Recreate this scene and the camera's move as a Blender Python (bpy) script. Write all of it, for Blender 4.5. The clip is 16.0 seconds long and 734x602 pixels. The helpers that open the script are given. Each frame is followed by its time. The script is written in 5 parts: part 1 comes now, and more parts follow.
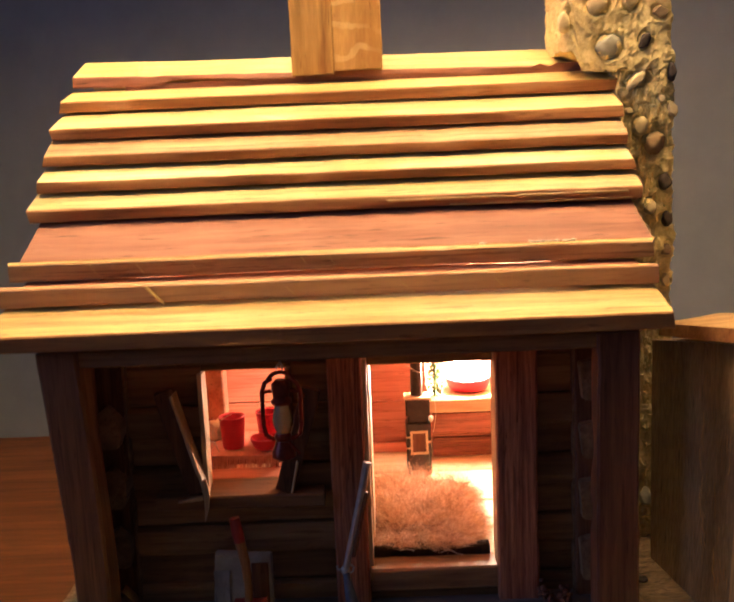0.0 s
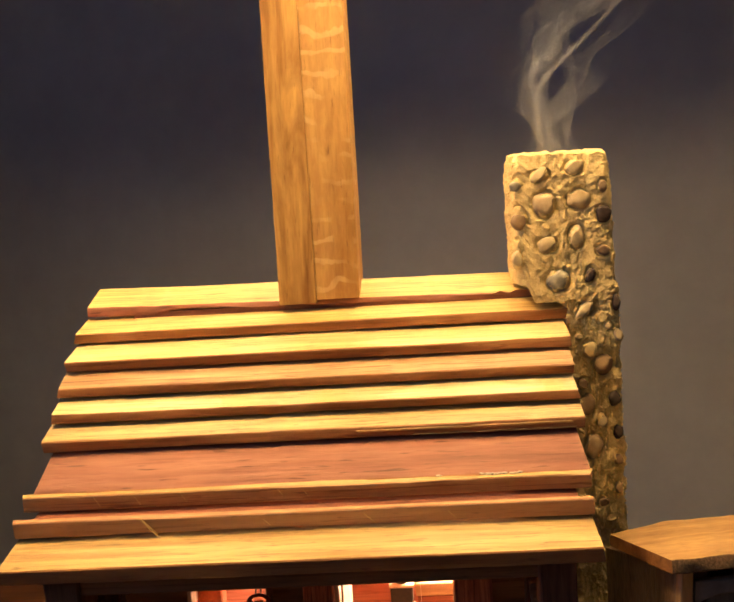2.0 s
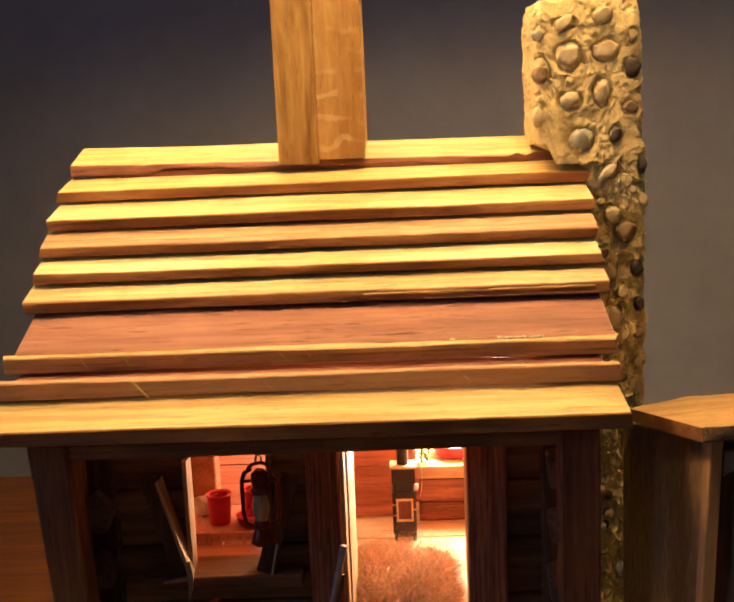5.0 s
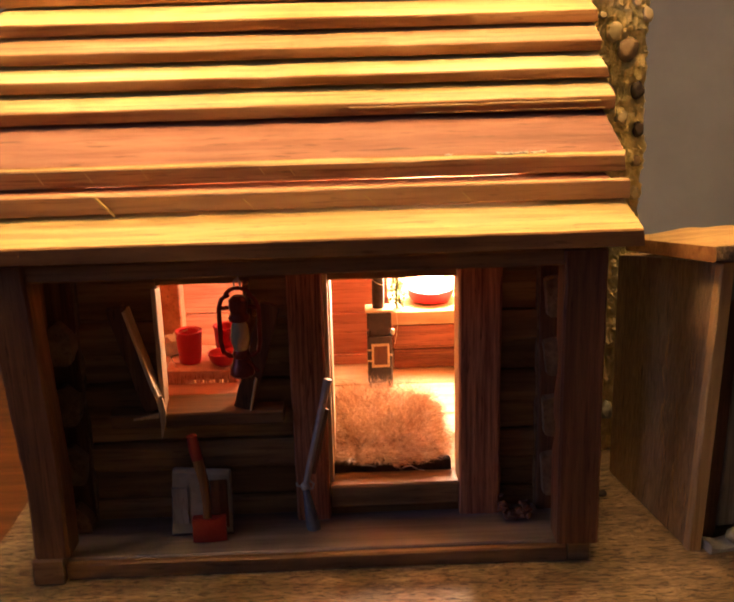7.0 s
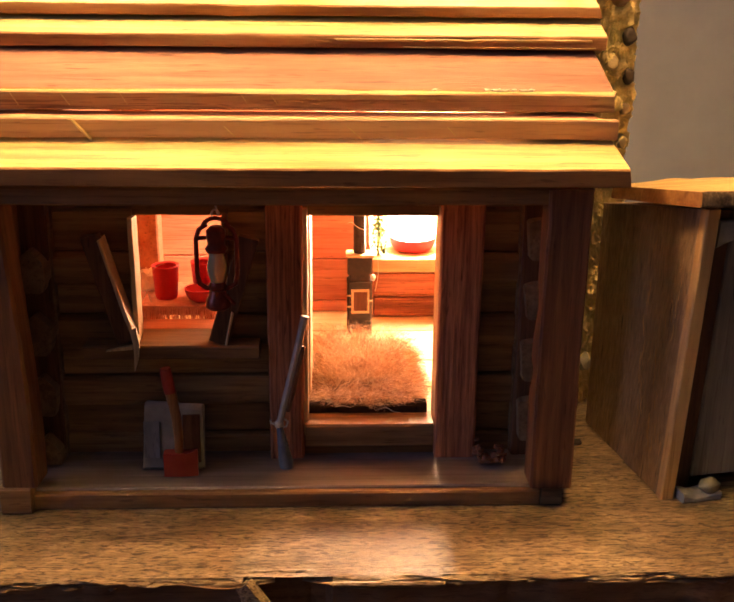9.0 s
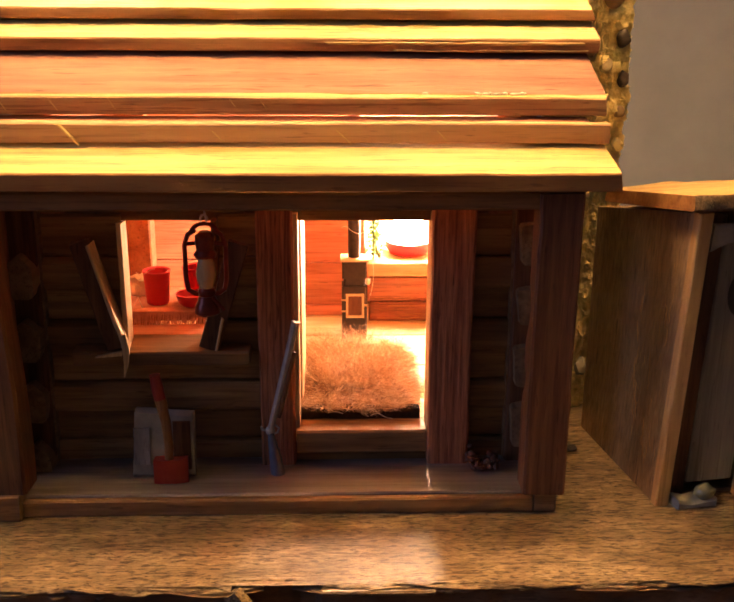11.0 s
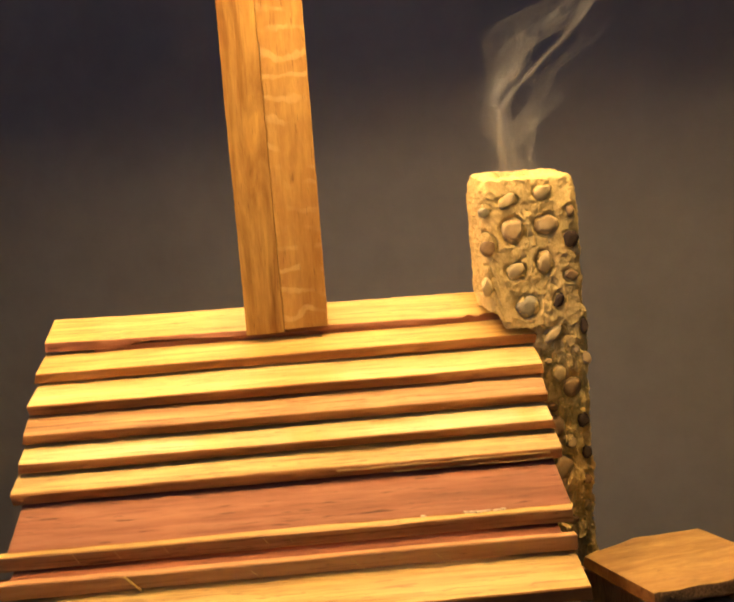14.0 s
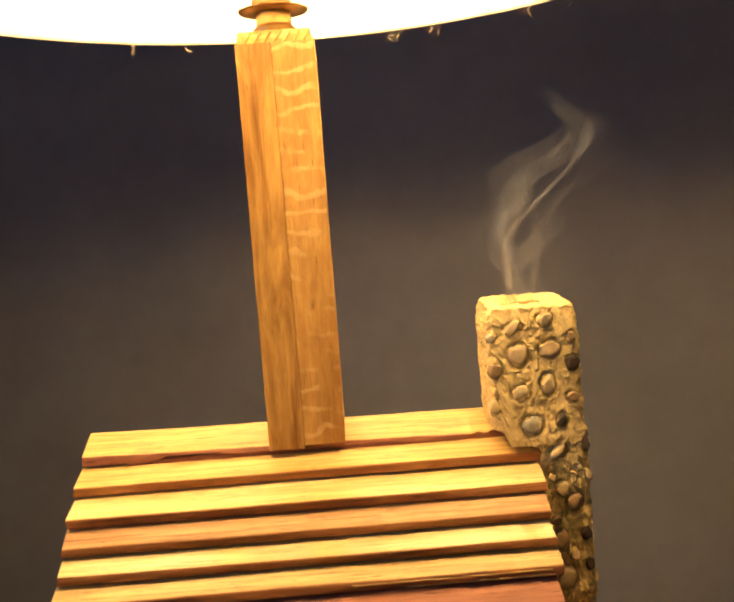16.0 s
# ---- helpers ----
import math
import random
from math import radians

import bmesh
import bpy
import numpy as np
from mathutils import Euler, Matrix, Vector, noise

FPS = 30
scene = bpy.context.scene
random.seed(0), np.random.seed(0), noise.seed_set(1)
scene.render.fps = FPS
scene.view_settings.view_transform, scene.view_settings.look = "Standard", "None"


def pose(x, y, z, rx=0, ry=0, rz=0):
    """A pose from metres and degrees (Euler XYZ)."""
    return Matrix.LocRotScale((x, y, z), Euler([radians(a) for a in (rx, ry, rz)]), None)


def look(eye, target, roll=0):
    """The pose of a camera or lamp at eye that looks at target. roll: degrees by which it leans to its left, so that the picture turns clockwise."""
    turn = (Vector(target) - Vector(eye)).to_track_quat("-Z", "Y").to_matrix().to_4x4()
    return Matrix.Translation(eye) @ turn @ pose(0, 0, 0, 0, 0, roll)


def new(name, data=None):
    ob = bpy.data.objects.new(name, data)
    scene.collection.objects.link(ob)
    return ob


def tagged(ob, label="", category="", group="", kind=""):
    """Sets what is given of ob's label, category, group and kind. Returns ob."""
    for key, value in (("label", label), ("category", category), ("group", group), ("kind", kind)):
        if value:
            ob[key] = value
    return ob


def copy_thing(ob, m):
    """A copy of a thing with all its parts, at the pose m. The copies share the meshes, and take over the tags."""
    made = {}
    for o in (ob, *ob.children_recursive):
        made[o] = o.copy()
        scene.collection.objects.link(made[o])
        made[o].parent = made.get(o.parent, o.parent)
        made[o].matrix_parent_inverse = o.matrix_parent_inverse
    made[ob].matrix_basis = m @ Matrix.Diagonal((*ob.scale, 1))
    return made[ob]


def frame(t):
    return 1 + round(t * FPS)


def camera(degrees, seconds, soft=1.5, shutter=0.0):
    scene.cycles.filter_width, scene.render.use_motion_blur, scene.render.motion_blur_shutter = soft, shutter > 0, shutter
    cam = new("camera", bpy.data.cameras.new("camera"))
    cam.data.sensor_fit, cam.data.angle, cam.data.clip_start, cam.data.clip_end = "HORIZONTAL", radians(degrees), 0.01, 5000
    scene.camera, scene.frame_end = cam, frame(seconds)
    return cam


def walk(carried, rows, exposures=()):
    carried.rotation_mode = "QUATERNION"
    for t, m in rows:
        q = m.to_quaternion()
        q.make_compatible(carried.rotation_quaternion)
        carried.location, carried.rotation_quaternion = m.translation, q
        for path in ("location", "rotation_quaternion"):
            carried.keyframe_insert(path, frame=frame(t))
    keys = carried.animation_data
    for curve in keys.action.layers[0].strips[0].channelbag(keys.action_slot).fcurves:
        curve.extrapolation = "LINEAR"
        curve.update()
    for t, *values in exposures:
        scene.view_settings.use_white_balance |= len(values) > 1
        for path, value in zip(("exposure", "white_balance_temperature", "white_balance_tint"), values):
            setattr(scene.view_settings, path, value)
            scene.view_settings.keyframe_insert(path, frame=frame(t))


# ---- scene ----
cam = camera(41.5, 16.0, soft=1.9, shutter=0.4)
PATH = [
    (0, (0.014, -0.332, 0.189), (-0.016, 1.64, -0.146), -2.4),
    (0.5, (0.022, -0.34, 0.208), (0.004, 1.639, -0.079), -2.9),
    (1, (0.035, -0.367, 0.237), (-0.039, 1.622, 0.042), -2.9),
    (1.5, (0.047, -0.368, 0.253), (-0.037, 1.625, 0.109), -3.7),
    (2, (0.046, -0.373, 0.25), (-0.052, 1.62, 0.113), -3.3),
    (2.5, (0.05, -0.381, 0.257), (-0.073, 1.61, 0.107), -3.1),
    (3, (0.049, -0.382, 0.256), (-0.093, 1.604, 0.074), -2.9),
    (5.5, (0.022, -0.338, 0.212), (-0.04, 1.629, -0.145), -2.4),
    (6, (0.013, -0.336, 0.205), (-0.057, 1.618, -0.215), -2.4),
    (6.5, (0.014, -0.327, 0.2), (-0.014, 1.616, -0.274), -2.3),
    (7, (0.014, -0.319, 0.191), (0.057, 1.608, -0.344), -1.6),
    (7.5, (0.014, -0.316, 0.182), (0.094, 1.597, -0.396), -0.2),
    (8, (0.013, -0.318, 0.18), (0.101, 1.59, -0.414), 0.5),
    (8.5, (0.015, -0.318, 0.181), (0.096, 1.59, -0.414), 0.4),
    (9, (0.015, -0.317, 0.179), (0.093, 1.589, -0.421), 0.6),
    (11.5, (0.021, -0.314, 0.18), (0.079, 1.594, -0.414), 0.1),
    (12, (0.02, -0.324, 0.202), (0.096, 1.598, -0.346), -1.4),
    (12.5, (0.036, -0.322, 0.234), (0.133, 1.63, -0.191), -3.3),
    (13, (0.029, -0.331, 0.249), (0.134, 1.637, -0.094), -4.1),
    (13.5, (0.029, -0.344, 0.272), (0.123, 1.628, -0.048), -4.6),
    (14, (0.02, -0.364, 0.291), (0.098, 1.618, 0.034), -4.3),
    (14.5, (0.021, -0.377, 0.308), (0.078, 1.61, 0.087), -4.2),
    (15, (0.019, -0.382, 0.313), (0.073, 1.606, 0.1), -3.8),
    (15.5, (0.022, -0.387, 0.308), (0.079, 1.606, 0.156), -3.6),
    (16, (0.024, -0.396, 0.327), (0.069, 1.599, 0.191), -4.3),
]
EXPOSURES = [(0, 0.02, 5750, 10), (1.0, -0.26, 6200, 11), (2.5, -0.32, 6400, 9), (6.5, -0.22, 6800, 13), (7.0, -0.12, 6950, 14), (7.5, 0.06, 7100, 14), (8.0, 0.38, 7250, 15),
             (11.5, 0.48, 7250, 15), (12.0, 0.55, 7400, 17), (12.5, 0.12, 7400, 17), (13.0, -0.3, 7100, 13), (14.5, -0.48, 7100, 9), (16, -0.46, 7000, 9)]
walk(cam, [(t, look(eye, target, roll)) for t, eye, target, roll in PATH], EXPOSURES)

# ---------------------------------------------------------------- light
world = bpy.data.worlds.new("room_air")
scene.world = world
world.use_nodes = True
world.node_tree.nodes["Background"].inputs[0].default_value = (0.35, 0.42, 0.6, 1)
world.node_tree.nodes["Background"].inputs[1].default_value = 0.02

LAMP_WATTS, STOVE_GLOW, COOL_FILL = 182.0, 540.0, 6.0
LAMP_X, LAMP_Y = -0.003, 0.137
BULBS = (Vector((-0.124, 0.062, 0.552)), Vector((0.119, 0.062, 0.546)), Vector((-0.003, 0.270, 0.564)))
ROOM_BULB = Vector((0.0595, 0.183, 0.0815))


# ---------------------------------------------------------------- materials
def node_mat(name, rough=0.6, metal=0.0, spec=0.4):
    m = bpy.data.materials.new(name)
    m.use_nodes = True
    t = m.node_tree
    b = t.nodes["Principled BSDF"]
    b.inputs["Roughness"].default_value = rough
    b.inputs["Metallic"].default_value = metal
    b.inputs["Specular IOR Level"].default_value = spec
    return m, t, b


def add_coords(t, scale, random_shift=0.0):
    tc = t.nodes.new("ShaderNodeTexCoord")
    mp = t.nodes.new("ShaderNodeMapping")
    mp.inputs["Scale"].default_value = scale
    t.links.new(tc.outputs["Object"], mp.inputs["Vector"])
    if random_shift:
        oi = t.nodes.new("ShaderNodeObjectInfo")
        mul = t.nodes.new("ShaderNodeMath")
        mul.operation = "MULTIPLY"
        mul.inputs[1].default_value = random_shift
        t.links.new(oi.outputs["Random"], mul.inputs[0])
        comb = t.nodes.new("ShaderNodeCombineXYZ")
        for k in range(3):
            t.links.new(mul.outputs[0], comb.inputs[k])
        t.links.new(comb.outputs[0], mp.inputs["Location"])
    return mp.outputs[0]


def add_noise(t, vec, scale, detail=5, rough=0.6, distortion=0.0):
    n = t.nodes.new("ShaderNodeTexNoise")
    n.inputs["Scale"].default_value = scale
    n.inputs["Detail"].default_value = detail
    n.inputs["Roughness"].default_value = rough
    n.inputs["Distortion"].default_value = distortion
    t.links.new(vec, n.inputs["Vector"])
    return n.outputs["Fac"]


def add_ramp(t, fac, stops):
    r = t.nodes.new("ShaderNodeValToRGB")
    el = r.color_ramp.elements
    while len(el) < len(stops):
        el.new(0.5)
    for e, (p, c) in zip(el, stops):
        e.position, e.color = p, (*c, 1)
    t.links.new(fac, r.inputs["Fac"])
    return r.outputs["Color"]


def add_mix(t, a, b, fac, mode="MIX"):
    m = t.nodes.new("ShaderNodeMix")
    m.data_type, m.blend_type = "RGBA", mode
    for sock, val in ((m.inputs["Factor"], fac), (m.inputs["A"], a), (m.inputs["B"], b)):
        if hasattr(val, "links"):
            t.links.new(val, sock)
        elif isinstance(val, tuple):
            sock.default_value = (*val, 1)
        else:
            sock.default_value = val
    return m.outputs["Result"]


def add_bump(t, b, height, strength, distance):
    n = t.nodes.new("ShaderNodeBump")
    n.inputs["Strength"].default_value = strength
    n.inputs["Distance"].default_value = distance
    t.links.new(height, n.inputs["Height"])
    t.links.new(n.outputs[0], b.inputs["Normal"])


def wood(name, light, dark, axis="x", rough=0.62, pits=0.5, vary=0.35, grain=260.0, bump=0.5, spec=0.35, pore_size=1.0, stretch=0.05, cracks=0.4):
    """Wood with long grain along one axis, slow colour drift, short dark pores and a little difference from piece to piece."""
    m, t, b = node_mat(name, rough, 0, spec)
    k = "xyz".index(axis)
    fine = [grain] * 3
    fine[k] = grain * stretch
    slow = [70.0] * 3
    slow[k] = 9.0
    pore = [900.0 * pore_size] * 3
    pore[k] = 110.0 * pore_size
    f = add_noise(t, add_coords(t, fine, 7.0), 1.0, 6, 0.65, 0.25)
    s = add_noise(t, add_coords(t, slow, 13.0), 1.0, 3, 0.5, 0.6)
    p = add_noise(t, add_coords(t, pore, 5.0), 1.0, 2, 0.5)
    mid = tuple((x + y) / 2 for x, y in zip(light, dark))
    c1 = add_ramp(t, f, [(0.28, dark), (0.47, mid), (0.62, light)])
    c2 = add_ramp(t, s, [(0.3, tuple(x * 0.62 for x in light)), (0.62, (1, 1, 1))])
    c = add_mix(t, c1, c2, 0.55, "MULTIPLY")
    sharp = [grain * 3.2] * 3
    sharp[k] = grain * 0.11
    q = add_noise(t, add_coords(t, sharp, 9.0), 1.0, 3, 0.6)
    c = add_mix(t, c, add_ramp(t, q, [(0.37, (0.42, 0.32, 0.24)), (0.43, (1, 1, 1))]), cracks, "MULTIPLY")
    pm = add_ramp(t, p, [(0.27, (0.25, 0.2, 0.16)), (0.36, (1, 1, 1))])
    c = add_mix(t, c, pm, pits, "MULTIPLY")
    oi = t.nodes.new("ShaderNodeObjectInfo")
    v = add_ramp(t, oi.outputs["Random"], [(0.0, (1 - vary, 1 - vary * 1.15, 1 - vary * 1.3)), (1.0, (1, 1, 1))])
    c = add_mix(t, c, v, 1.0, "MULTIPLY")
    t.links.new(c, b.inputs["Base Color"])
    add_bump(t, b, f, bump, 0.0006)
    return m


def mottled(name, a, c, scale=200.0, rough=0.6, metal=0.0, bump=0.3, spec=0.4, dist=0.0004):
    m, t, b = node_mat(name, rough, metal, spec)
    vec = add_coords(t, (1, 1, 1), 3.0)
    n = add_noise(t, vec, scale, 6, 0.65)
    big = add_noise(t, vec, scale * 0.13, 3, 0.5)
    col = add_ramp(t, n, [(0.3, a), (0.68, c)])
    col = add_mix(t, col, add_ramp(t, big, [(0.3, (0.7, 0.68, 0.66)), (0.65, (1, 1, 1))]), 0.7, "MULTIPLY")
    t.links.new(col, b.inputs["Base Color"])
    add_bump(t, b, n, bump, dist)
    return m


def glow(name, colour, strength):
    m = bpy.data.materials.new(name)
    m.use_nodes = True
    t = m.node_tree
    t.nodes.clear()
    e = t.nodes.new("ShaderNodeEmission")
    o = t.nodes.new("ShaderNodeOutputMaterial")
    e.inputs[0].default_value = (*colour, 1)
    e.inputs[1].default_value = strength
    t.links.new(e.outputs[0], o.inputs[0])
    return m


PINE = wood("pale_pine", (0.80, 0.625, 0.25), (0.49, 0.315, 0.11), vary=0.20, cracks=0.6, bump=0.9, rough=0.42, spec=0.5, pits=0.6)
PINE_PALE = wood("bleached_pine", (0.87, 0.73, 0.37), (0.68, 0.50, 0.20), vary=0.06, cracks=0.5, bump=0.7, pits=0.4, rough=0.34, spec=0.6)
PINE_WARM = wood("honey_pine", (0.68, 0.43, 0.19), (0.37, 0.20, 0.08), vary=0.1, cracks=0.75, bump=0.9, rough=0.5, spec=0.5, pits=0.6)
PINE_Z = wood("pale_pine_upright", (0.80, 0.58, 0.33), (0.60, 0.38, 0.18), "z", vary=0.2)
AMBER = wood("amber_pine_upright", (0.60, 0.39, 0.135), (0.36, 0.205, 0.064), "z", vary=0.1, grain=150, cracks=0.2, stretch=0.14, pits=0.5, rough=0.45)
AMBER_PALE = wood("figured_pine_upright", (0.66, 0.42, 0.145), (0.47, 0.265, 0.085), "z", vary=0.1, pits=0.5, cracks=0.15, stretch=0.2, rough=0.45)
_t = AMBER.node_tree
_b = _t.nodes["Principled BSDF"]
_old = _b.inputs["Base Color"].links[0].from_socket
_flame = add_noise(_t, add_coords(_t, (75, 75, 11)), 1.0, 4, 0.55, 1.6)
_t.links.new(add_mix(_t, _old, add_ramp(_t, _flame, [(0.34, (0.62, 0.50, 0.40)), (0.50, (0.95, 0.93, 0.90)), (0.62, (1.22, 1.22, 1.15))]), 0.9, "MULTIPLY"), _b.inputs["Base Color"])
_t = AMBER_PALE.node_tree
_b = _t.nodes["Principled BSDF"]
_old = _b.inputs["Base Color"].links[0].from_socket
_wv = _t.nodes.new("ShaderNodeTexWave")
_wv.wave_type, _wv.bands_direction, _wv.wave_profile = "BANDS", "Z", "SIN"
_wv.inputs["Scale"].default_value = 30.0
_wv.inputs["Distortion"].default_value = 4.6
_wv.inputs["Detail"].default_value = 3.0
_wv.inputs["Detail Scale"].default_value = 2.2
_t.links.new(add_coords(_t, (1, 1, 1)), _wv.inputs["Vector"])
_gap = add_noise(_t, add_coords(_t, (60, 60, 34)), 1.0, 2, 0.5, 0.4)
_mask = add_mix(_t, add_ramp(_t, _wv.outputs["Fac"], [(0.80, (0, 0, 0)), (0.93, (1, 1, 1))]), add_ramp(_t, _gap, [(0.44, (0, 0, 0)), (0.58, (1, 1, 1))]), 1.0, "MULTIPLY")
_t.links.new(add_mix(_t, _old, (0.90, 0.72, 0.40), add_mix(_t, (0.0, 0.0, 0.0), (0.32, 0.32, 0.32), _mask)), _b.inputs["Base Color"])
REDWOOD = wood("redwood", (0.37, 0.165, 0.105), (0.27, 0.105, 0.065), vary=0.1, pore_size=0.55, pits=0.9, cracks=0.3, bump=0.9, stretch=0.12)
ROSY = wood("rosy_pine", (0.68, 0.43, 0.23), (0.50, 0.28, 0.135), vary=0.15)
# Edge wood toned browner: shade on board fronts is put into the colour.
EDGE = wood("shade_toned_cedar", (0.47, 0.235, 0.082), (0.29, 0.125, 0.04), vary=0.35)
STAIN = wood("dark_stained_log", (0.40, 0.225, 0.095), (0.20, 0.108, 0.046), vary=0.35, rough=0.62, spec=0.3)
STAIN_Y = wood("dark_stained_log_crosswise", (0.40, 0.26, 0.14), (0.21, 0.125, 0.062), "y", vary=0.35, rough=0.62, spec=0.3)
STAIN_Z = wood("dark_stained_upright", (0.25, 0.112, 0.05), (0.105, 0.045, 0.02), "z", vary=0.25, rough=0.6, spec=0.25)
BARK_Z = wood("dark_bark_upright", (0.19, 0.075, 0.036), (0.07, 0.027, 0.014), "z", vary=0.1, rough=0.6, spec=0.25, grain=320)
MAHOGANY_Z = wood("red_brown_upright", (0.62, 0.245, 0.12), (0.17, 0.058, 0.030), "z", vary=0.15, rough=0.6, grain=900, spec=0.25, bump=1.0, pits=0.7, pore_size=0.8, stretch=0.03)
PORCH = wood("porch_boards", (0.25, 0.195, 0.18), (0.13, 0.098, 0.088), rough=0.32, bump=0.3, vary=0.1, spec=0.9)
PORCH_EDGE = wood("porch_edge", (0.30, 0.16, 0.07), (0.17, 0.085, 0.035), rough=0.5, vary=0.1)
INSIDE = wood("inside_boards", (0.72, 0.32, 0.22), (0.50, 0.19, 0.12), vary=0.25)
INSIDE_Y = wood("inside_boards_crosswise", (0.50, 0.20, 0.095), (0.34, 0.125, 0.055), "y", vary=0.2)
INSIDE_FLOOR = wood("inside_floor", (0.72, 0.55, 0.34), (0.52, 0.34, 0.18), vary=0.15)
BUNK = wood("bunk_front", (0.36, 0.135, 0.075), (0.19, 0.065, 0.034), vary=0.2, grain=420, bump=1.0, pits=0.8, cracks=0.7)
BASE = wood("weathered_base_board", (0.43, 0.32, 0.19), (0.19, 0.125, 0.065), vary=0.0, rough=0.42, pits=0.8, grain=330, spec=0.3, pore_size=1.0, bump=1.0, stretch=0.34, cracks=0.7)
_t = BASE.node_tree
_b = _t.nodes["Principled BSDF"]
_old = _b.inputs["Base Color"].links[0].from_socket
_scuff = add_noise(_t, add_coords(_t, (330, 1100, 1100)), 1.0, 5, 0.75)
_patch = add_noise(_t, add_coords(_t, (30, 60, 60)), 1.0, 3, 0.6)
_c = add_mix(_t, _old, add_ramp(_t, _scuff, [(0.36, (0.42, 0.36, 0.30)), (0.52, (1, 1, 1)), (0.66, (1.3, 1.27, 1.2))]), 0.8, "MULTIPLY")
_c = add_mix(_t, _c, add_ramp(_t, _patch, [(0.35, (0.50, 0.45, 0.40)), (0.60, (1, 1, 1))]), 0.85, "MULTIPLY")
_speck = add_noise(_t, add_coords(_t, (300, 1500, 1500)), 1.0, 2, 0.5)
_c = add_mix(_t, _c, add_ramp(_t, _speck, [(0.39, (0.14, 0.09, 0.055)), (0.45, (1, 1, 1))]), 0.85, "MULTIPLY")
_t.links.new(_c, _b.inputs["Base Color"])
add_bump(_t, _b, _scuff, 0.6, 0.0005)
# Broken-edge wood, darkened: shade on the board's front is put into its colour.
BASE_EDGE = wood("rough_shaded_edge", (0.24, 0.14, 0.068), (0.11, 0.06, 0.03), vary=0.0, rough=0.75, bump=1.0)
TABLE = wood("table_wood", (0.165, 0.058, 0.014), (0.09, 0.03, 0.008), rough=0.5, vary=0.0, grain=90, spec=0.3)
SHED_SIDE_Z = wood("brown_side_panel", (0.50, 0.325, 0.16), (0.23, 0.14, 0.067), "z", rough=0.36, vary=0.0, spec=0.5, grain=800, pits=0.8, pore_size=0.8, bump=1.0, stretch=0.2, cracks=0.2)
SHED_ROOF = wood("tan_roof_slab", (0.60, 0.40, 0.17), (0.44, 0.27, 0.105), vary=0.0, rough=0.55, grain=300, stretch=0.4, pits=0.6, cracks=0.15, bump=0.9)
CHARRED = mottled("dark_rough_end_grain", (0.07, 0.042, 0.022), (0.26, 0.165, 0.085), 900, 0.85, bump=1.0, dist=0.0012)
GREY_Z = wood("grey_weathered_upright", (0.35, 0.32, 0.295), (0.21, 0.19, 0.175), "z", rough=0.6, vary=0.1)
TAN_Z = wood("tan_trim_upright", (0.80, 0.52, 0.22), (0.62, 0.36, 0.14), "z", rough=0.55, vary=0.1)
MORTAR = mottled("sandy_mortar", (0.70, 0.54, 0.225), (0.93, 0.775, 0.39), 1150, 0.9, bump=0.8, dist=0.0008)
PEBBLES = [mottled("pebble_" + n, a, c, 300, 0.62, bump=0.25) for n, a, c in (
    ("cream", (0.56, 0.46, 0.25), (0.72, 0.61, 0.36)), ("tan", (0.48, 0.37, 0.20), (0.60, 0.49, 0.29)),
    ("brown", (0.22, 0.15, 0.08), (0.34, 0.24, 0.13)), ("grey", (0.36, 0.34, 0.25), (0.48, 0.46, 0.35)),
    ("dark", (0.035, 0.025, 0.02), (0.09, 0.06, 0.04)))]
RED = mottled("red_enamel", (0.26, 0.020, 0.014), (0.36, 0.03, 0.02), 90, 0.35, bump=0.05)
CUP_RED = mottled("red_plastic", (0.60, 0.022, 0.055), (0.70, 0.04, 0.085), 90, 0.4, bump=0.03)
LANTERN = mottled("dark_red_lacquer", (0.10, 0.016, 0.010), (0.20, 0.03, 0.016), 300, 0.3, 0.5, bump=0.1)
HANDLE = wood("axe_handle_wood", (0.34, 0.15, 0.05), (0.22, 0.09, 0.03), "z", rough=0.4, vary=0.0)
PEWTER = mottled("dull_pewter", (0.34, 0.29, 0.25), (0.50, 0.43, 0.37), 300, 0.5, 0.35, bump=0.1)
BLUED = mottled("blue_grey_stock", (0.07, 0.085, 0.115), (0.12, 0.14, 0.18), 260, 0.5, bump=0.1)
IRON = mottled("dark_iron", (0.018, 0.012, 0.009), (0.045, 0.029, 0.02), 300, 0.45, 0.3, bump=0.2)
IRON_PALE = mottled("pale_iron_trim", (0.42, 0.30, 0.18), (0.60, 0.45, 0.28), 300, 0.5, 0.2, bump=0.1)
WHITEWASH = mottled("chipped_whitewash", (0.22, 0.19, 0.15), (0.36, 0.32, 0.26), 120, 0.7)
PAPER = mottled("crumpled_paper", (0.66, 0.58, 0.45), (0.80, 0.73, 0.60), 90, 0.8)
CLOTH = mottled("rust_woven_cloth", (0.56, 0.22, 0.15), (0.74, 0.37, 0.26), 420, 0.95, bump=0.6)
FUR, _t, _b = node_mat("brown_fur", 0.7, 0, 0.3)
_gi = _t.nodes.new("ShaderNodeNewGeometry")
_t.links.new(add_ramp(_t, _gi.outputs["Random Per Island"], [(0.0, (0.26, 0.115, 0.055)), (0.45, (0.58, 0.34, 0.19)), (1.0, (0.92, 0.72, 0.52))]), _b.inputs["Base Color"])
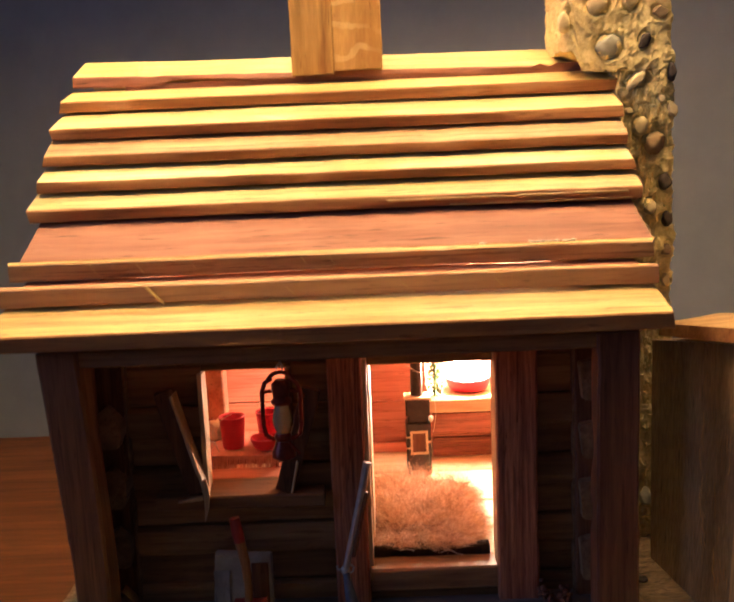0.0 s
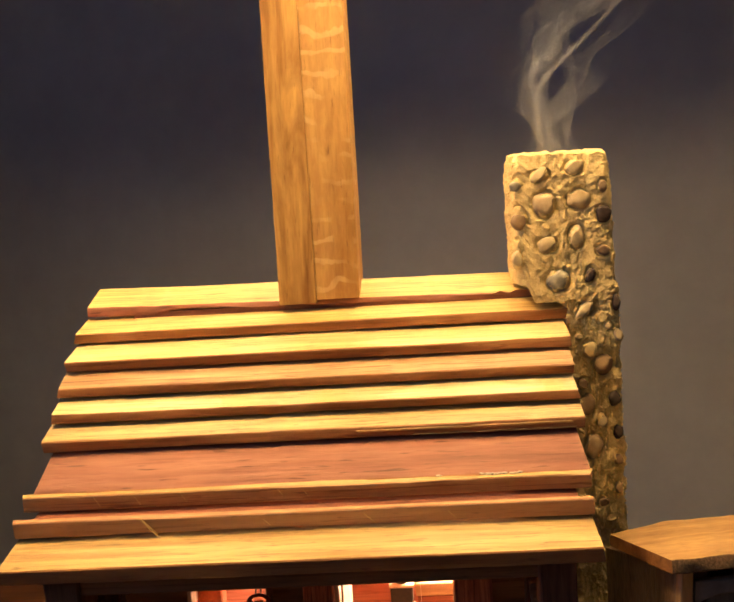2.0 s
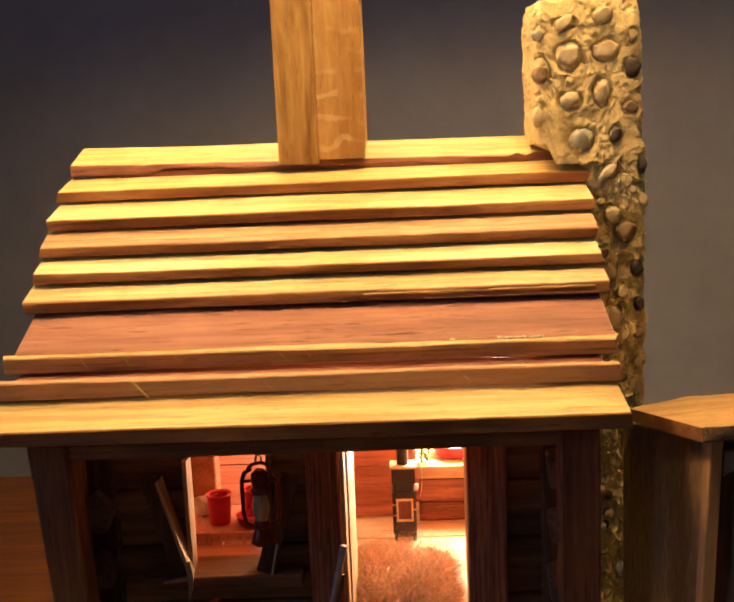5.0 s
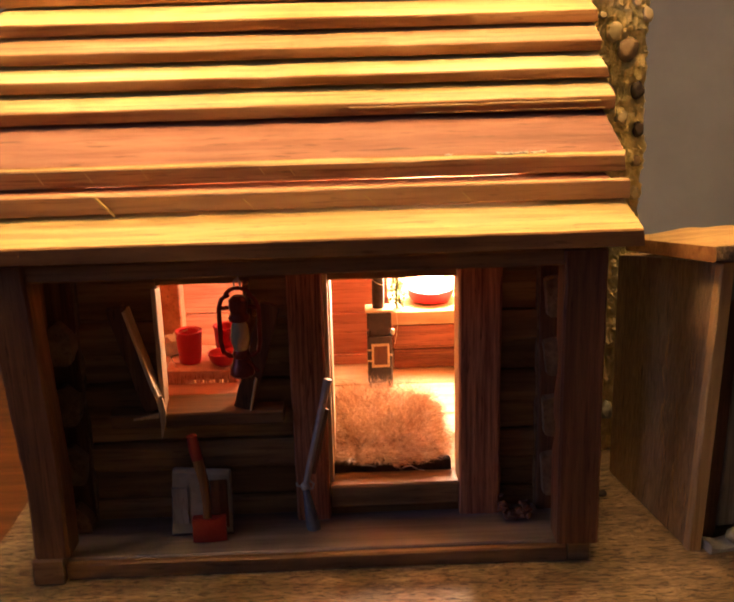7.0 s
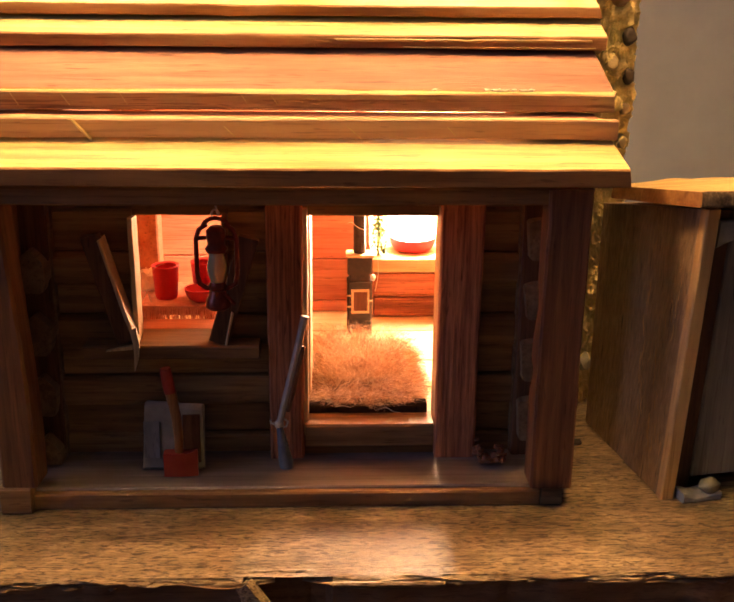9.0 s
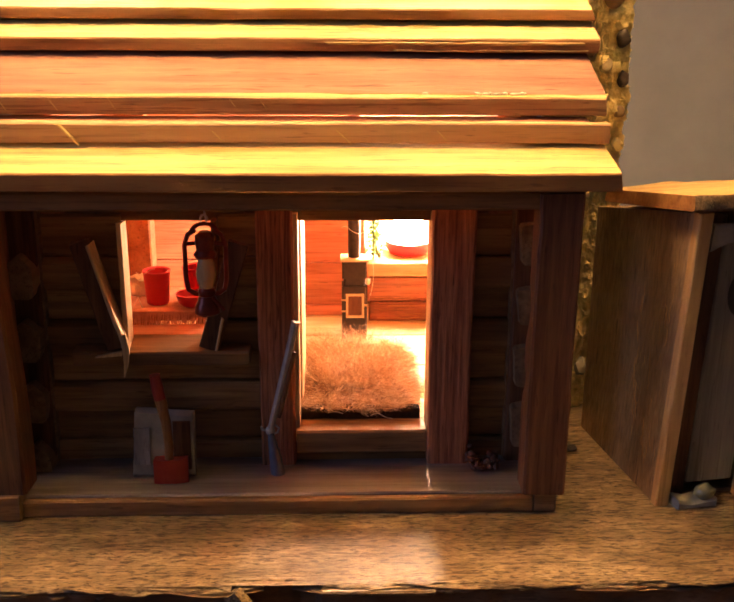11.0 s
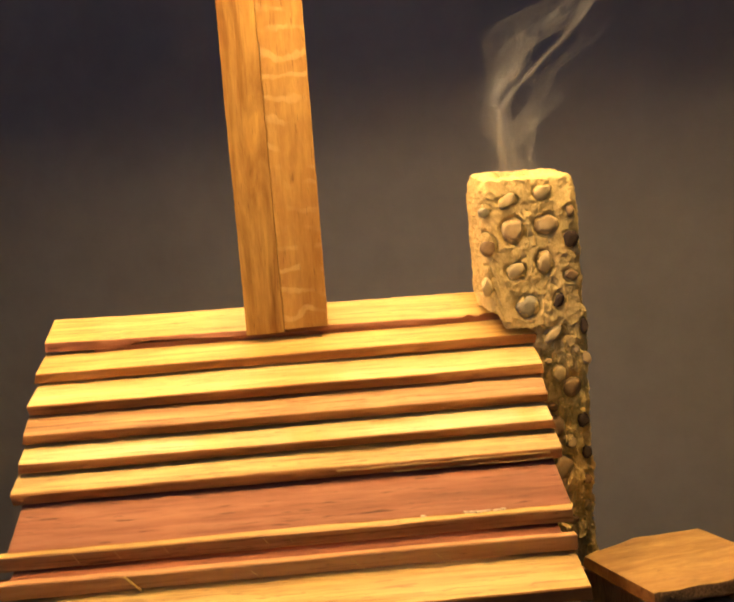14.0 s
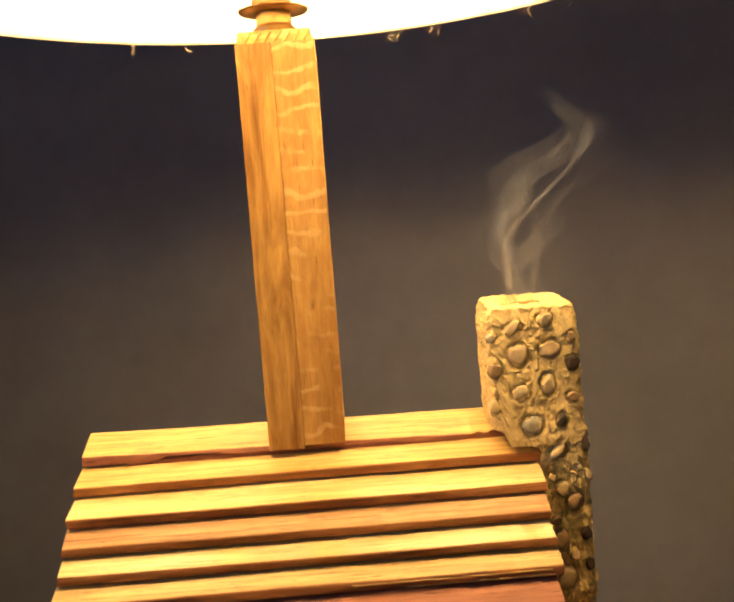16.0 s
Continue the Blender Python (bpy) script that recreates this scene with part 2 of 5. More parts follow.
HIDE = mottled("dark_hide", (0.14, 0.08, 0.05), (0.22, 0.13, 0.08), 200, 0.8)
LEAF = mottled("green_sprig", (0.045, 0.12, 0.025), (0.11, 0.22, 0.06), 200, 0.6)
CONE = mottled("red_brown_scales", (0.09, 0.03, 0.018), (0.19, 0.07, 0.04), 260, 0.6)
SOCKET = mottled("brown_socket_sleeve", (0.30, 0.15, 0.06), (0.42, 0.22, 0.09), 120, 0.6)
BRASS = mottled("brass", (0.60, 0.40, 0.14), (0.75, 0.52, 0.20), 150, 0.3, 0.9, bump=0.05)
PLASTER = mottled("grey_wall_paint", (0.335, 0.345, 0.345), (0.375, 0.385, 0.385), 18, 0.85, bump=0.08, dist=0.001)
# Tone chosen for how much light the unseen walls bounce.
ROOM_PAINT = mottled("cream_wall_paint", (0.36, 0.33, 0.285), (0.42, 0.39, 0.34), 18, 0.85, bump=0.08, dist=0.001)
CEILING = mottled("white_ceiling_paint", (0.50, 0.50, 0.50), (0.56, 0.56, 0.56), 20, 0.9, bump=0.05)
CARPET = mottled("tan_carpet", (0.30, 0.23, 0.16), (0.40, 0.32, 0.23), 300, 0.95, bump=0.5)
BLACK = mottled("black_scrap", (0.015, 0.012, 0.01), (0.04, 0.03, 0.025), 400, 0.5)
# Near-black that paints the shaded hollow under the rug's front.
RUG_SHADE = mottled("rug_shade_black", (0.020, 0.012, 0.008), (0.045, 0.028, 0.018), 500, 0.95, spec=0.1)
BULB_GLOW = glow("lit_bulb", (1.0, 0.635, 0.305), LAMP_WATTS)
ROOM_GLOW = glow("lit_cabin_bulb", (1.0, 0.69, 0.455), STOVE_GLOW)

SHADE, _t, _b = node_mat("shade_fabric", 0.9, 0, 0.1)
_b.inputs["Base Color"].default_value = (0.93, 0.90, 0.80, 1)
_tr = _t.nodes.new("ShaderNodeBsdfTranslucent")
_tr.inputs[0].default_value = (0.80, 0.66, 0.44, 1)
_mx = _t.nodes.new("ShaderNodeMixShader")
_mx.inputs[0].default_value = 0.08
_t.links.new(_b.outputs[0], _mx.inputs[1])
_t.links.new(_tr.outputs[0], _mx.inputs[2])
_t.links.new(_mx.outputs[0], _t.nodes["Material Output"].inputs[0])
_wv = add_noise(_t, add_coords(_t, (1, 1, 1)), 900, 2)
add_bump(_t, _b, _wv, 0.3, 0.0005)

GLASS, _t, _b = node_mat("smoky_globe_glass", 0.12, 0, 0.5)
_b.inputs["Base Color"].default_value = (0.40, 0.34, 0.18, 1)
_b.inputs["Transmission Weight"].default_value = 0.35

SMOKE = bpy.data.materials.new("thin_smoke")
SMOKE.use_nodes = True
_t = SMOKE.node_tree
_t.nodes.clear()
_o = _t.nodes.new("ShaderNodeOutputMaterial")
_d = _t.nodes.new("ShaderNodeBsdfDiffuse")
_d.inputs[0].default_value = (0.72, 0.80, 0.92, 1)
_l = _t.nodes.new("ShaderNodeBsdfTranslucent")
_l.inputs[0].default_value = (0.72, 0.80, 0.92, 1)
_m2 = _t.nodes.new("ShaderNodeMixShader")
_m2.inputs[0].default_value = 0.5
_t.links.new(_d.outputs[0], _m2.inputs[1])
_t.links.new(_l.outputs[0], _m2.inputs[2])
_p = _t.nodes.new("ShaderNodeBsdfTransparent")
_m3 = _t.nodes.new("ShaderNodeMixShader")
_at = _t.nodes.new("ShaderNodeAttribute")
_at.attribute_name = "veil"
_n = add_noise(_t, add_coords(_t, (1, 1, 0.5)), 90, 4, 0.6, 1.0)
_r = add_ramp(_t, _n, [(0.3, (0.1, 0.1, 0.1)), (0.7, (1, 1, 1))])
_k = _t.nodes.new("ShaderNodeMath")
_k.operation = "MULTIPLY"
_t.links.new(_at.outputs["Fac"], _k.inputs[0])
_t.links.new(_r, _k.inputs[1])
_t.links.new(_k.outputs[0], _m3.inputs[0])
_t.links.new(_p.outputs[0], _m3.inputs[1])
_t.links.new(_m2.outputs[0], _m3.inputs[2])
_t.links.new(_m3.outputs[0], _o.inputs[0])


# ---------------------------------------------------------------- building helpers
def thing(name, x, y, z, label, category, group="", kind="", turn=0.0):
    ob = new(name)
    ob.empty_display_size = 0.01
    ob.matrix_world = pose(x, y, z, 0, 0, turn)
    return tagged(ob, label, category, group, kind)


def anchor(ob):
    """The place of an object in the world, before the scene is evaluated."""
    m = ob.matrix_basis.copy()
    while ob.parent:
        ob = ob.parent
        m = ob.matrix_basis @ m
    return m


def part(name, bm, mat, parent=None, label="", smooth=True, local=False):
    """Links a bmesh, given in world metres, as one mesh object under a thing or under a part."""
    me = bpy.data.meshes.new(name)
    bmesh.ops.recalc_face_normals(bm, faces=bm.faces[:])
    if parent and not local:
        bm.transform(anchor(parent).inverted())
    bm.to_mesh(me)
    bm.free()
    me.materials.append(mat)
    if smooth:
        for p in me.polygons:
            p.use_smooth = True
        me.set_sharp_from_angle(angle=radians(38))
    ob = new(name, me)
    if parent:
        ob.parent = parent
    return tagged(ob, label)


def single(name, bm, mat, label, category, group="", kind="", smooth=True):
    """A thing of one mesh, with its origin at the middle of its foot."""
    xs = [v.co for v in bm.verts]
    lo = Vector([min(c[k] for c in xs) for k in range(3)])
    hi = Vector([max(c[k] for c in xs) for k in range(3)])
    foot = Vector(((lo.x + hi.x) / 2, (lo.y + hi.y) / 2, lo.z))
    bm.transform(Matrix.Translation(-foot))
    ob = part(name, bm, mat, None, "", smooth)
    ob.location = foot
    return tagged(ob, label, category, group, kind)


def ring_skin(bm, rings, cap=True):
    rows = [[bm.verts.new(p) for p in r] for r in rings]
    n = len(rows[0])
    for a, b in zip(rows, rows[1:]):
        for i in range(n):
            bm.faces.new((a[i], a[(i + 1) % n], b[(i + 1) % n], b[i]))
    if cap:
        bm.faces.new(rows[0][::-1])
        bm.faces.new(rows[-1])
    return rows


def wave(seed, s, freq):
    return noise.noise(Vector((s * freq, seed * 7.31, seed * 3.17)))


def section_board(prof, x0, x1, wob=0.0004, seed=1, n=36, bevel=0.0006, ragged=0.0008, tilt=0.0):
    """A board along x whose cross-section is the polygon prof of (y, z), with worn corners, wavering edges and uneven sawn ends.
    tilt: how much the x1 end is higher than the x0 end."""
    pts = []
    m = len(prof)
    for i in range(m):
        p, a, b = Vector(prof[i]), Vector(prof[i - 1]), Vector(prof[(i + 1) % m])
        pts.append((p + (a - p).normalized() * bevel, i))
        pts.append((p + (b - p).normalized() * bevel, i))
    rings = []
    for k in range(n + 1):
        s = k / n
        r = []
        for (p, i) in pts:
            at = s * (x1 - x0)
            dy = wob * wave(seed + i * 1.7, at, 14) + wob * 0.25 * wave(seed + i, at, 120)
            dz = wob * 0.8 * wave(seed + 40 + i * 1.3, at, 12) + wob * 0.2 * wave(seed + 9 + i, at, 160)
            chip = wob * 3.0 * max(0.0, wave(seed + 70 + i * 4.1, at, 75) - 0.30)
            dy += chip
            dz -= chip * 0.5
            dx = 0.0
            if k in (0, n):
                dx = ragged * wave(seed + i * 2.1 + k, 0.3 + i, 1.0)
            r.append((x0 + (x1 - x0) * s + dx, p.x + dy, p.y + dz + tilt * (s - 0.5)))
        rings.append(r)
    bm = bmesh.new()
    ring_skin(bm, rings)
    return bm


def slab(x0, x1, y0, y1, z0, z1, axis="x", wob=0.0003, seed=1, n=14, bevel=0.0005, ragged=0.0004):
    """A board with worn edges that fills a box, its length along one axis."""
    if axis == "x":
        return section_board([(y0, z0), (y1, z0), (y1, z1), (y0, z1)], x0, x1, wob, seed, n, bevel, ragged)
    if axis == "y":
        bm = section_board([(x0, z0), (x1, z0), (x1, z1), (x0, z1)], y0, y1, wob, seed, n, bevel, ragged)
        for v in bm.verts:
            v.co = (v.co.y, v.co.x, v.co.z)
        return bm
    bm = section_board([(x0, y0), (x1, y0), (x1, y1), (x0, y1)], z0, z1, wob, seed, n, bevel, ragged)
    for v in bm.verts:
        v.co = (v.co.y, v.co.z, v.co.x)
    return bm


def log_piece(a, b, r, seed=1, n=22, sides=14, flat=0.85):
    """A whittled log from a to b: slightly flattened, wavering, with cut ends."""
    a, b = Vector(a), Vector(b)
    d = (b - a)
    length = d.length
    d.normalize()
    up = Vector((0, 0, 1)) if abs(d.z) < 0.9 else Vector((1, 0, 0))
    side = d.cross(up).normalized()
    up = side.cross(d)
    rings = []
    for k in range(n + 1):
        s = k / n
        rr = r * (0.97 if k in (0, n) else 1.0)
        c = a + d * length * s
        ring = []
        for j in range(sides):
            w = 2 * math.pi * j / sides
            f = 1 + 0.10 * wave(seed + j * 0.9, s * length, 60)
            e = (abs(math.cos(w)) ** 6 + abs(math.sin(w)) ** 6) ** (-1 / 6)
            ring.append(c + side * math.cos(w) * rr * f * flat * e + up * math.sin(w) * rr * f * e)
        rings.append(ring)
    bm = bmesh.new()
    ring_skin(bm, rings)
    return bm


def lathe(profile, cx, cy, z0=0.0, sides=28, cap=True):
    """A turned shape: profile of (radius, height), round the upright axis at cx, cy."""
    bm = bmesh.new()
    rings = [[(cx + max(r, 1e-5) * math.cos(2 * math.pi * j / sides), cy + max(r, 1e-5) * math.sin(2 * math.pi * j / sides), z0 + h)
              for j in range(sides)] for r, h in profile]
    ring_skin(bm, rings, cap)
    return bm


def tube(points, radius, sides=8, taper=None):
    """A round rod along points; taper gives the radius at each point."""
    pts = [Vector(p) for p in points]
    rings = []
    ref = Vector((0.13, 0.97, 0.21)).normalized()
    for i, p in enumerate(pts):
        d = (pts[min(i + 1, len(pts) - 1)] - pts[max(i - 1, 0)]).normalized()
        u = d.cross(ref).normalized()
        v = d.cross(u)
        r = taper[i] if taper else radius
        rings.append([p + (u * math.cos(2 * math.pi * j / sides) + v * math.sin(2 * math.pi * j / sides)) * r for j in range(sides)])
    bm = bmesh.new()
    ring_skin(bm, rings)
    return bm


def joined(*bms):
    out = bmesh.new()
    for b in bms:
        me = bpy.data.meshes.new("piece")
        b.to_mesh(me)
        b.free()
        out.from_mesh(me)
        bpy.data.meshes.remove(me)
    return out


def blob(cx, cy, cz, rx, ry, rz, seed=1, rough=0.18, sub=2, turn=0.0):
    """A worn pebble-like lump."""
    bm = bmesh.new()
    bmesh.ops.create_icosphere(bm, subdivisions=sub, radius=1)
    rot = Matrix.Rotation(turn, 3, "Y")
    for v in bm.verts:
        f = 1 + rough * noise.noise(v.co * 1.3 + Vector((seed * 3.1, seed, 0)))
        q = Vector((v.co.x * rx * f, v.co.y * ry * f, v.co.z * rz * f))
        v.co = rot @ q + Vector((cx, cy, cz))
    return bm


def chip(cx, cy, cz, rx, ry, rz, seed, turn=0.0):
    """A broken pebble: a lump cut by several chance planes, with softened edges."""
    rng = random.Random(seed * 17 + 3)
    cuts = []
    for k in range(7):
        w = 2 * math.pi * (k + rng.uniform(-0.35, 0.35)) / 7
        cuts.append((Vector((math.cos(w), rng.uniform(-0.5, 0.1), math.sin(w))).normalized(), rng.uniform(0.72, 0.98)))
    cuts.append((Vector((rng.uniform(-0.25, 0.25), -1, rng.uniform(-0.1, 0.35))).normalized(), rng.uniform(0.6, 0.85)))
    bm = bmesh.new()
    bmesh.ops.create_icosphere(bm, subdivisions=3, radius=1)
    rot = Matrix.Rotation(turn, 3, "Y")
    for v in bm.verts:
        f = 1.06
        for n, d in cuts:
            c = v.co.dot(n)
            if c > 0.05:
                f = min(f, d / c)
        f *= 1 + 0.07 * noise.noise(v.co * 2.3 + Vector((seed * 3.1, seed, 0)))
        v.co = rot @ Vector((v.co.x * rx * f, v.co.y * ry * f, v.co.z * rz * f)) + Vector((cx, cy, cz))
    return bm


# ---------------------------------------------------------------- the room
def plain_wall(name, x0, x1, y0, y1, z0, z1, mat, label, category="wall"):
    bm = bmesh.new()
    bmesh.ops.create_cube(bm, size=1)
    bm.transform(Matrix.Translation(((x0 + x1) / 2, (y0 + y1) / 2, (z0 + z1) / 2)) @ Matrix.Diagonal((x1 - x0, y1 - y0, z1 - z0, 1)))
    return tagged(part(name, bm, mat, None, "", False), label, category, "", "structure")


TABLE_BACK = 0.64
FLOOR_Z, TABLE_Z = -0.85, -0.105
# Unseen walls, ceiling and floor are set close and toned to bounce fill.
SOUTH, SIDE, TOP = -1.5, 1.35, 1.45
north = plain_wall("wall_north", -1.75, 1.15, 0.0, 0.1, FLOOR_Z, TOP, PLASTER, "plain grey painted wall behind the table")
north.matrix_world = pose(0.3, 1.10, 0, 0, 0, -18)
FAR = 1.75
# Supposed window opening, out of view, made for the cool fill lamp.
WIN_Y0, WIN_Y1, SILL_Z, HEAD_Z = -1.05, -0.05, 0.25, 1.25
plain_wall("wall_west_near", -SIDE - 0.1, -SIDE, SOUTH, WIN_Y0, FLOOR_Z, TOP, ROOM_PAINT, "unseen cream wall beside the supposed window")
plain_wall("wall_west_far", -SIDE - 0.1, -SIDE, WIN_Y1, FAR, FLOOR_Z, TOP, ROOM_PAINT, "unseen cream wall beside the supposed window")
plain_wall("wall_west_below", -SIDE - 0.1, -SIDE, WIN_Y0, WIN_Y1, FLOOR_Z, SILL_Z, ROOM_PAINT, "unseen cream wall under the supposed window")
plain_wall("wall_west_above", -SIDE - 0.1, -SIDE, WIN_Y0, WIN_Y1, HEAD_Z, TOP, ROOM_PAINT, "unseen cream wall over the supposed window")
plain_wall("wall_east", SIDE, SIDE + 0.1, SOUTH, FAR, FLOOR_Z, TOP, ROOM_PAINT, "unseen cream side wall, placed to bounce lamp light")
plain_wall("wall_south", -SIDE - 0.1, SIDE + 0.1, SOUTH - 0.1, SOUTH, FLOOR_Z, TOP, ROOM_PAINT, "unseen cream rear wall, placed to bounce lamp light")
plain_wall("ceiling", -SIDE - 0.1, SIDE + 0.1, SOUTH - 0.1, FAR, TOP, TOP + 0.1, CEILING, "plain white painted ceiling", "ceiling")
plain_wall("floor", -SIDE - 0.1, SIDE + 0.1, SOUTH - 0.1, FAR, FLOOR_Z - 0.1, FLOOR_Z, CARPET, "plain tan carpet", "floor")

# Added cool blue fill lamp; no window is seen here.
cool_fill = bpy.data.lights.new("dusk_window_light", "AREA")
cool_fill.shape, cool_fill.size, cool_fill.size_y, cool_fill.energy, cool_fill.color = "RECTANGLE", 0.96, 0.96, COOL_FILL, (0.34, 0.50, 1.0)
cool_fill_ob = new("dusk_window_light", cool_fill)
cool_fill_ob.matrix_world = look((-SIDE - 0.03, -0.55, 0.75), (0.0, -0.55, 0.75))

table = thing("table", 0, 0.1, FLOOR_Z, "shiny orange-brown wooden table carrying the model cabin", "table")
part("tabletop", slab(-0.75, 0.25, -0.20, TABLE_BACK, TABLE_Z - 0.03, TABLE_Z, "x", 0.0, 3, 4, 0.004), TABLE, table)
for lx in (-0.70, 0.20):
    for ly in (-0.15, 0.58):
        part("leg", slab(lx - 0.03, lx + 0.03, ly - 0.03, ly + 0.03, FLOOR_Z, TABLE_Z - 0.03, "z", 0.0, 5, 3, 0.004), TABLE, table)

# ---------------------------------------------------------------- the base board
base = thing("base_board", 0.02, 0.08, TABLE_Z, "thick weathered pine base board with a splintered front edge", "board")
bm = bmesh.new()
NX, NY = 150, 40
X0, X1, Y0, Y1 = -0.126, 0.235, -0.045, 0.225
grid = []
for j in range(NY + 1):
    row = []
    for i in range(NX + 1):
        x = X0 + (X1 - X0) * i / NX
        y = Y0 + (Y1 - Y0) * (j / NY) ** 1.6
        z = 0.0
        if j == 0:
            y += 0.0022 * noise.noise(Vector((x * 45, 0.4, 0))) + 0.0016 * noise.noise(Vector((x * 170, 2.4, 0)))
            z = -0.0012 + 0.0012 * noise.noise(Vector((x * 90, 5.4, 0)))
            if -0.012 < x < 0.014:
                y += 0.004 + 0.0015 * noise.noise(Vector((x * 300, 1, 0)))
        elif j < 4:
            z = 0.0004 * noise.noise(Vector((x * 120, y * 400, 0))) - 0.0003
        if i == 0:
            x += 0.0015 * noise.noise(Vector((y * 60, 3, 1)))
        row.append(bm.verts.new((x, y, z)))
    grid.append(row)
for j in range(NY):
    for i in range(NX):
        bm.faces.new((grid[j][i], grid[j][i + 1], grid[j + 1][i + 1], grid[j + 1][i]))
part("top_face", bm, BASE, base)
# sides and front, chipped where the wood has broken away
bm = bmesh.new()
loop = []
for i in range(NX + 1):
    x = X0 + (X1 - X0) * i / NX
    y = Y0 + 0.0022 * noise.noise(Vector((x * 45, 0.4, 0))) + 0.0016 * noise.noise(Vector((x * 170, 2.4, 0)))
    if -0.012 < x < 0.014:
        y += 0.004 + 0.0015 * noise.noise(Vector((x * 300, 1, 0)))
    loop.append((x, y + 0.0006))
loop += [(X1 - 0.0002, Y1), (X0 + 0.0016, Y1)]
rings = []
for k in range(13):
    s = k / 12
    z = -0.0022 + (TABLE_Z + 0.0022) * s
    rings.append([(x, y + (0.0016 * noise.noise(Vector((x * 80, z * 260, 4))) + 0.002 * s if y < 0 else 0), z) for x, y in loop])
ring_skin(bm, rings)
part("core", bm, BASE_EDGE, base, "rough broken edge of the board, shade painted in")
bm = joined(log_piece((-0.0125, -0.0455, -0.002), (0.001, -0.051, -0.018), 0.0026, 3, 10, 8),
            log_piece((-0.0135, -0.045, -0.003), (-0.008, -0.049, -0.012), 0.002, 8, 8, 8))
part("splinter", bm, BASE, base, "split-off splinter at the front edge")
part("splinter", slab(0.0155, 0.052, -0.0475, -0.0435, -0.0036, -0.0012, "x", 0.0009, 21, 24, 0.0006, 0.002), BASE, base, "pale torn strip along the front edge")

rng = random.Random(17)
for k in range(110):
    ln = rng.choice((0.006, 0.010, 0.016, 0.026, 0.040)) * rng.uniform(0.7, 1.3)
    x0 = rng.uniform(-0.126, 0.234 - ln)
    back = 0.0050 if -0.017 < x0 + ln / 2 < 0.016 else 0.0
    out = rng.uniform(0.0, 0.0022) + back
    zt = -0.0002 - 0.0034 * (k % 10) / 10 * rng.uniform(0.6, 1.2)
    th = rng.uniform(0.0003, 0.0008)
    tip = rng.uniform(0.25, 0.75)
    strip = slab(x0, x0 + ln, -0.0474 + out, -0.0400, zt - th, zt, "x", 0.0005, 700 + k, 24, 0.0001, 0.001)
    for v in strip.verts:
        u = (v.co.x - x0) / ln
        f = max(0.0, (tip - u) / tip if u < tip else (u - tip) / (1 - tip))
        if v.co.y < -0.043:
            v.co.y += 0.0034 * f ** 1.6
        v.co.z += (zt - th / 2 - v.co.z) * 0.85 * min(1.0, f ** 1.5)
        v.co.z += 0.0007 * wave(k + 3, v.co.x, 55)
    # The lower strips take the darkened edge wood.
    part("torn_strip", strip, BASE if k % 10 < 6 else BASE_EDGE, base)

# ---------------------------------------------------------------- the cabin
cabin = thing("log_cabin", 0, 0.09, 0, "handmade miniature log cabin with board roof and lit interior", "model cabin")

# porch floor, foot blocks, posts, beam
porch = part("porch_floor", slab(-0.0955, 0.094, 0.003, 0.047, 0.0003, 0.0068, "x", 0.0003, 5, 30, 0.0006), PORCH, cabin, "dark glossy porch boards")
part("porch_edge", slab(-0.0915, 0.0925, -0.0005, 0.0028, 0.0, 0.0062, "x", 0.0003, 6, 30, 0.0006), PORCH_EDGE, cabin, "paler front edge of the porch")
part("foot_block", slab(-0.1024, -0.0918, -0.004, 0.010, 0.0, 0.0105, "x", 0.0004, 7, 6, 0.0007), PORCH_EDGE, cabin)
part("foot_block", slab(0.0928, 0.1005, -0.001, 0.010, 0.0, 0.0085, "x", 0.0004, 8, 6, 0.0007), PORCH_EDGE, cabin)
post = slab(-0.1016, -0.0888, -0.003, 0.010, 0.0106, 0.1185, "z", 0.0009, 9, 40, 0.0010)
for v in post.verts:
    v.co.x -= (0.0066 if v.co.x < -0.095 else 0.0040) * max(0.0, (v.co.z - 0.035) / 0.083) ** 1.2
part("porch_post", post, STAIN_Z, cabin, "rough dark leaning post with bark edges")
part("porch_post", slab(0.0885, 0.1030, -0.003, 0.010, 0.0086, 0.1185, "z", 0.0006, 10, 26, 0.0008), BARK_Z, cabin, "dark red-brown squared post")
part("porch_beam", slab(-0.105, 0.103, -0.001, 0.010, 0.1126, 0.1186, "x", 0.0004, 11, 26, 0.0007), STAIN, cabin, "dark beam under the eave")

# Filler added beside the left post to block light showing through the gap.
part("wind_board", slab(-0.0985, -0.0965, 0.0152, 0.0350, 0.0005, 0.1185, "z", 0.0002, 12, 8, 0.0004), STAIN_Z, cabin)
# log walls
FRONT_Y = 0.0305
DOOR_X0, DOOR_X1 = 0.0045, 0.0558
WIN_X0, WIN_X1, WIN_Z0, WIN_Z1 = -0.0553, -0.0225, 0.0555, 0.1035
COURSE = 0.024


def wall_spans(z):
    """The stretches of a course of the front wall beside the doorway and the window."""
    if z > 0.106:
        return [(-0.088, 0.088)]
    if WIN_Z0 < z < WIN_Z1:
        return [(-0.088, WIN_X0 - 0.001), (WIN_X1 + 0.001, DOOR_X0 - 0.001), (DOOR_X1 + 0.001, 0.088)]
    return [(-0.088, DOOR_X0 - 0.001), (DOOR_X1 + 0.001, 0.088)]


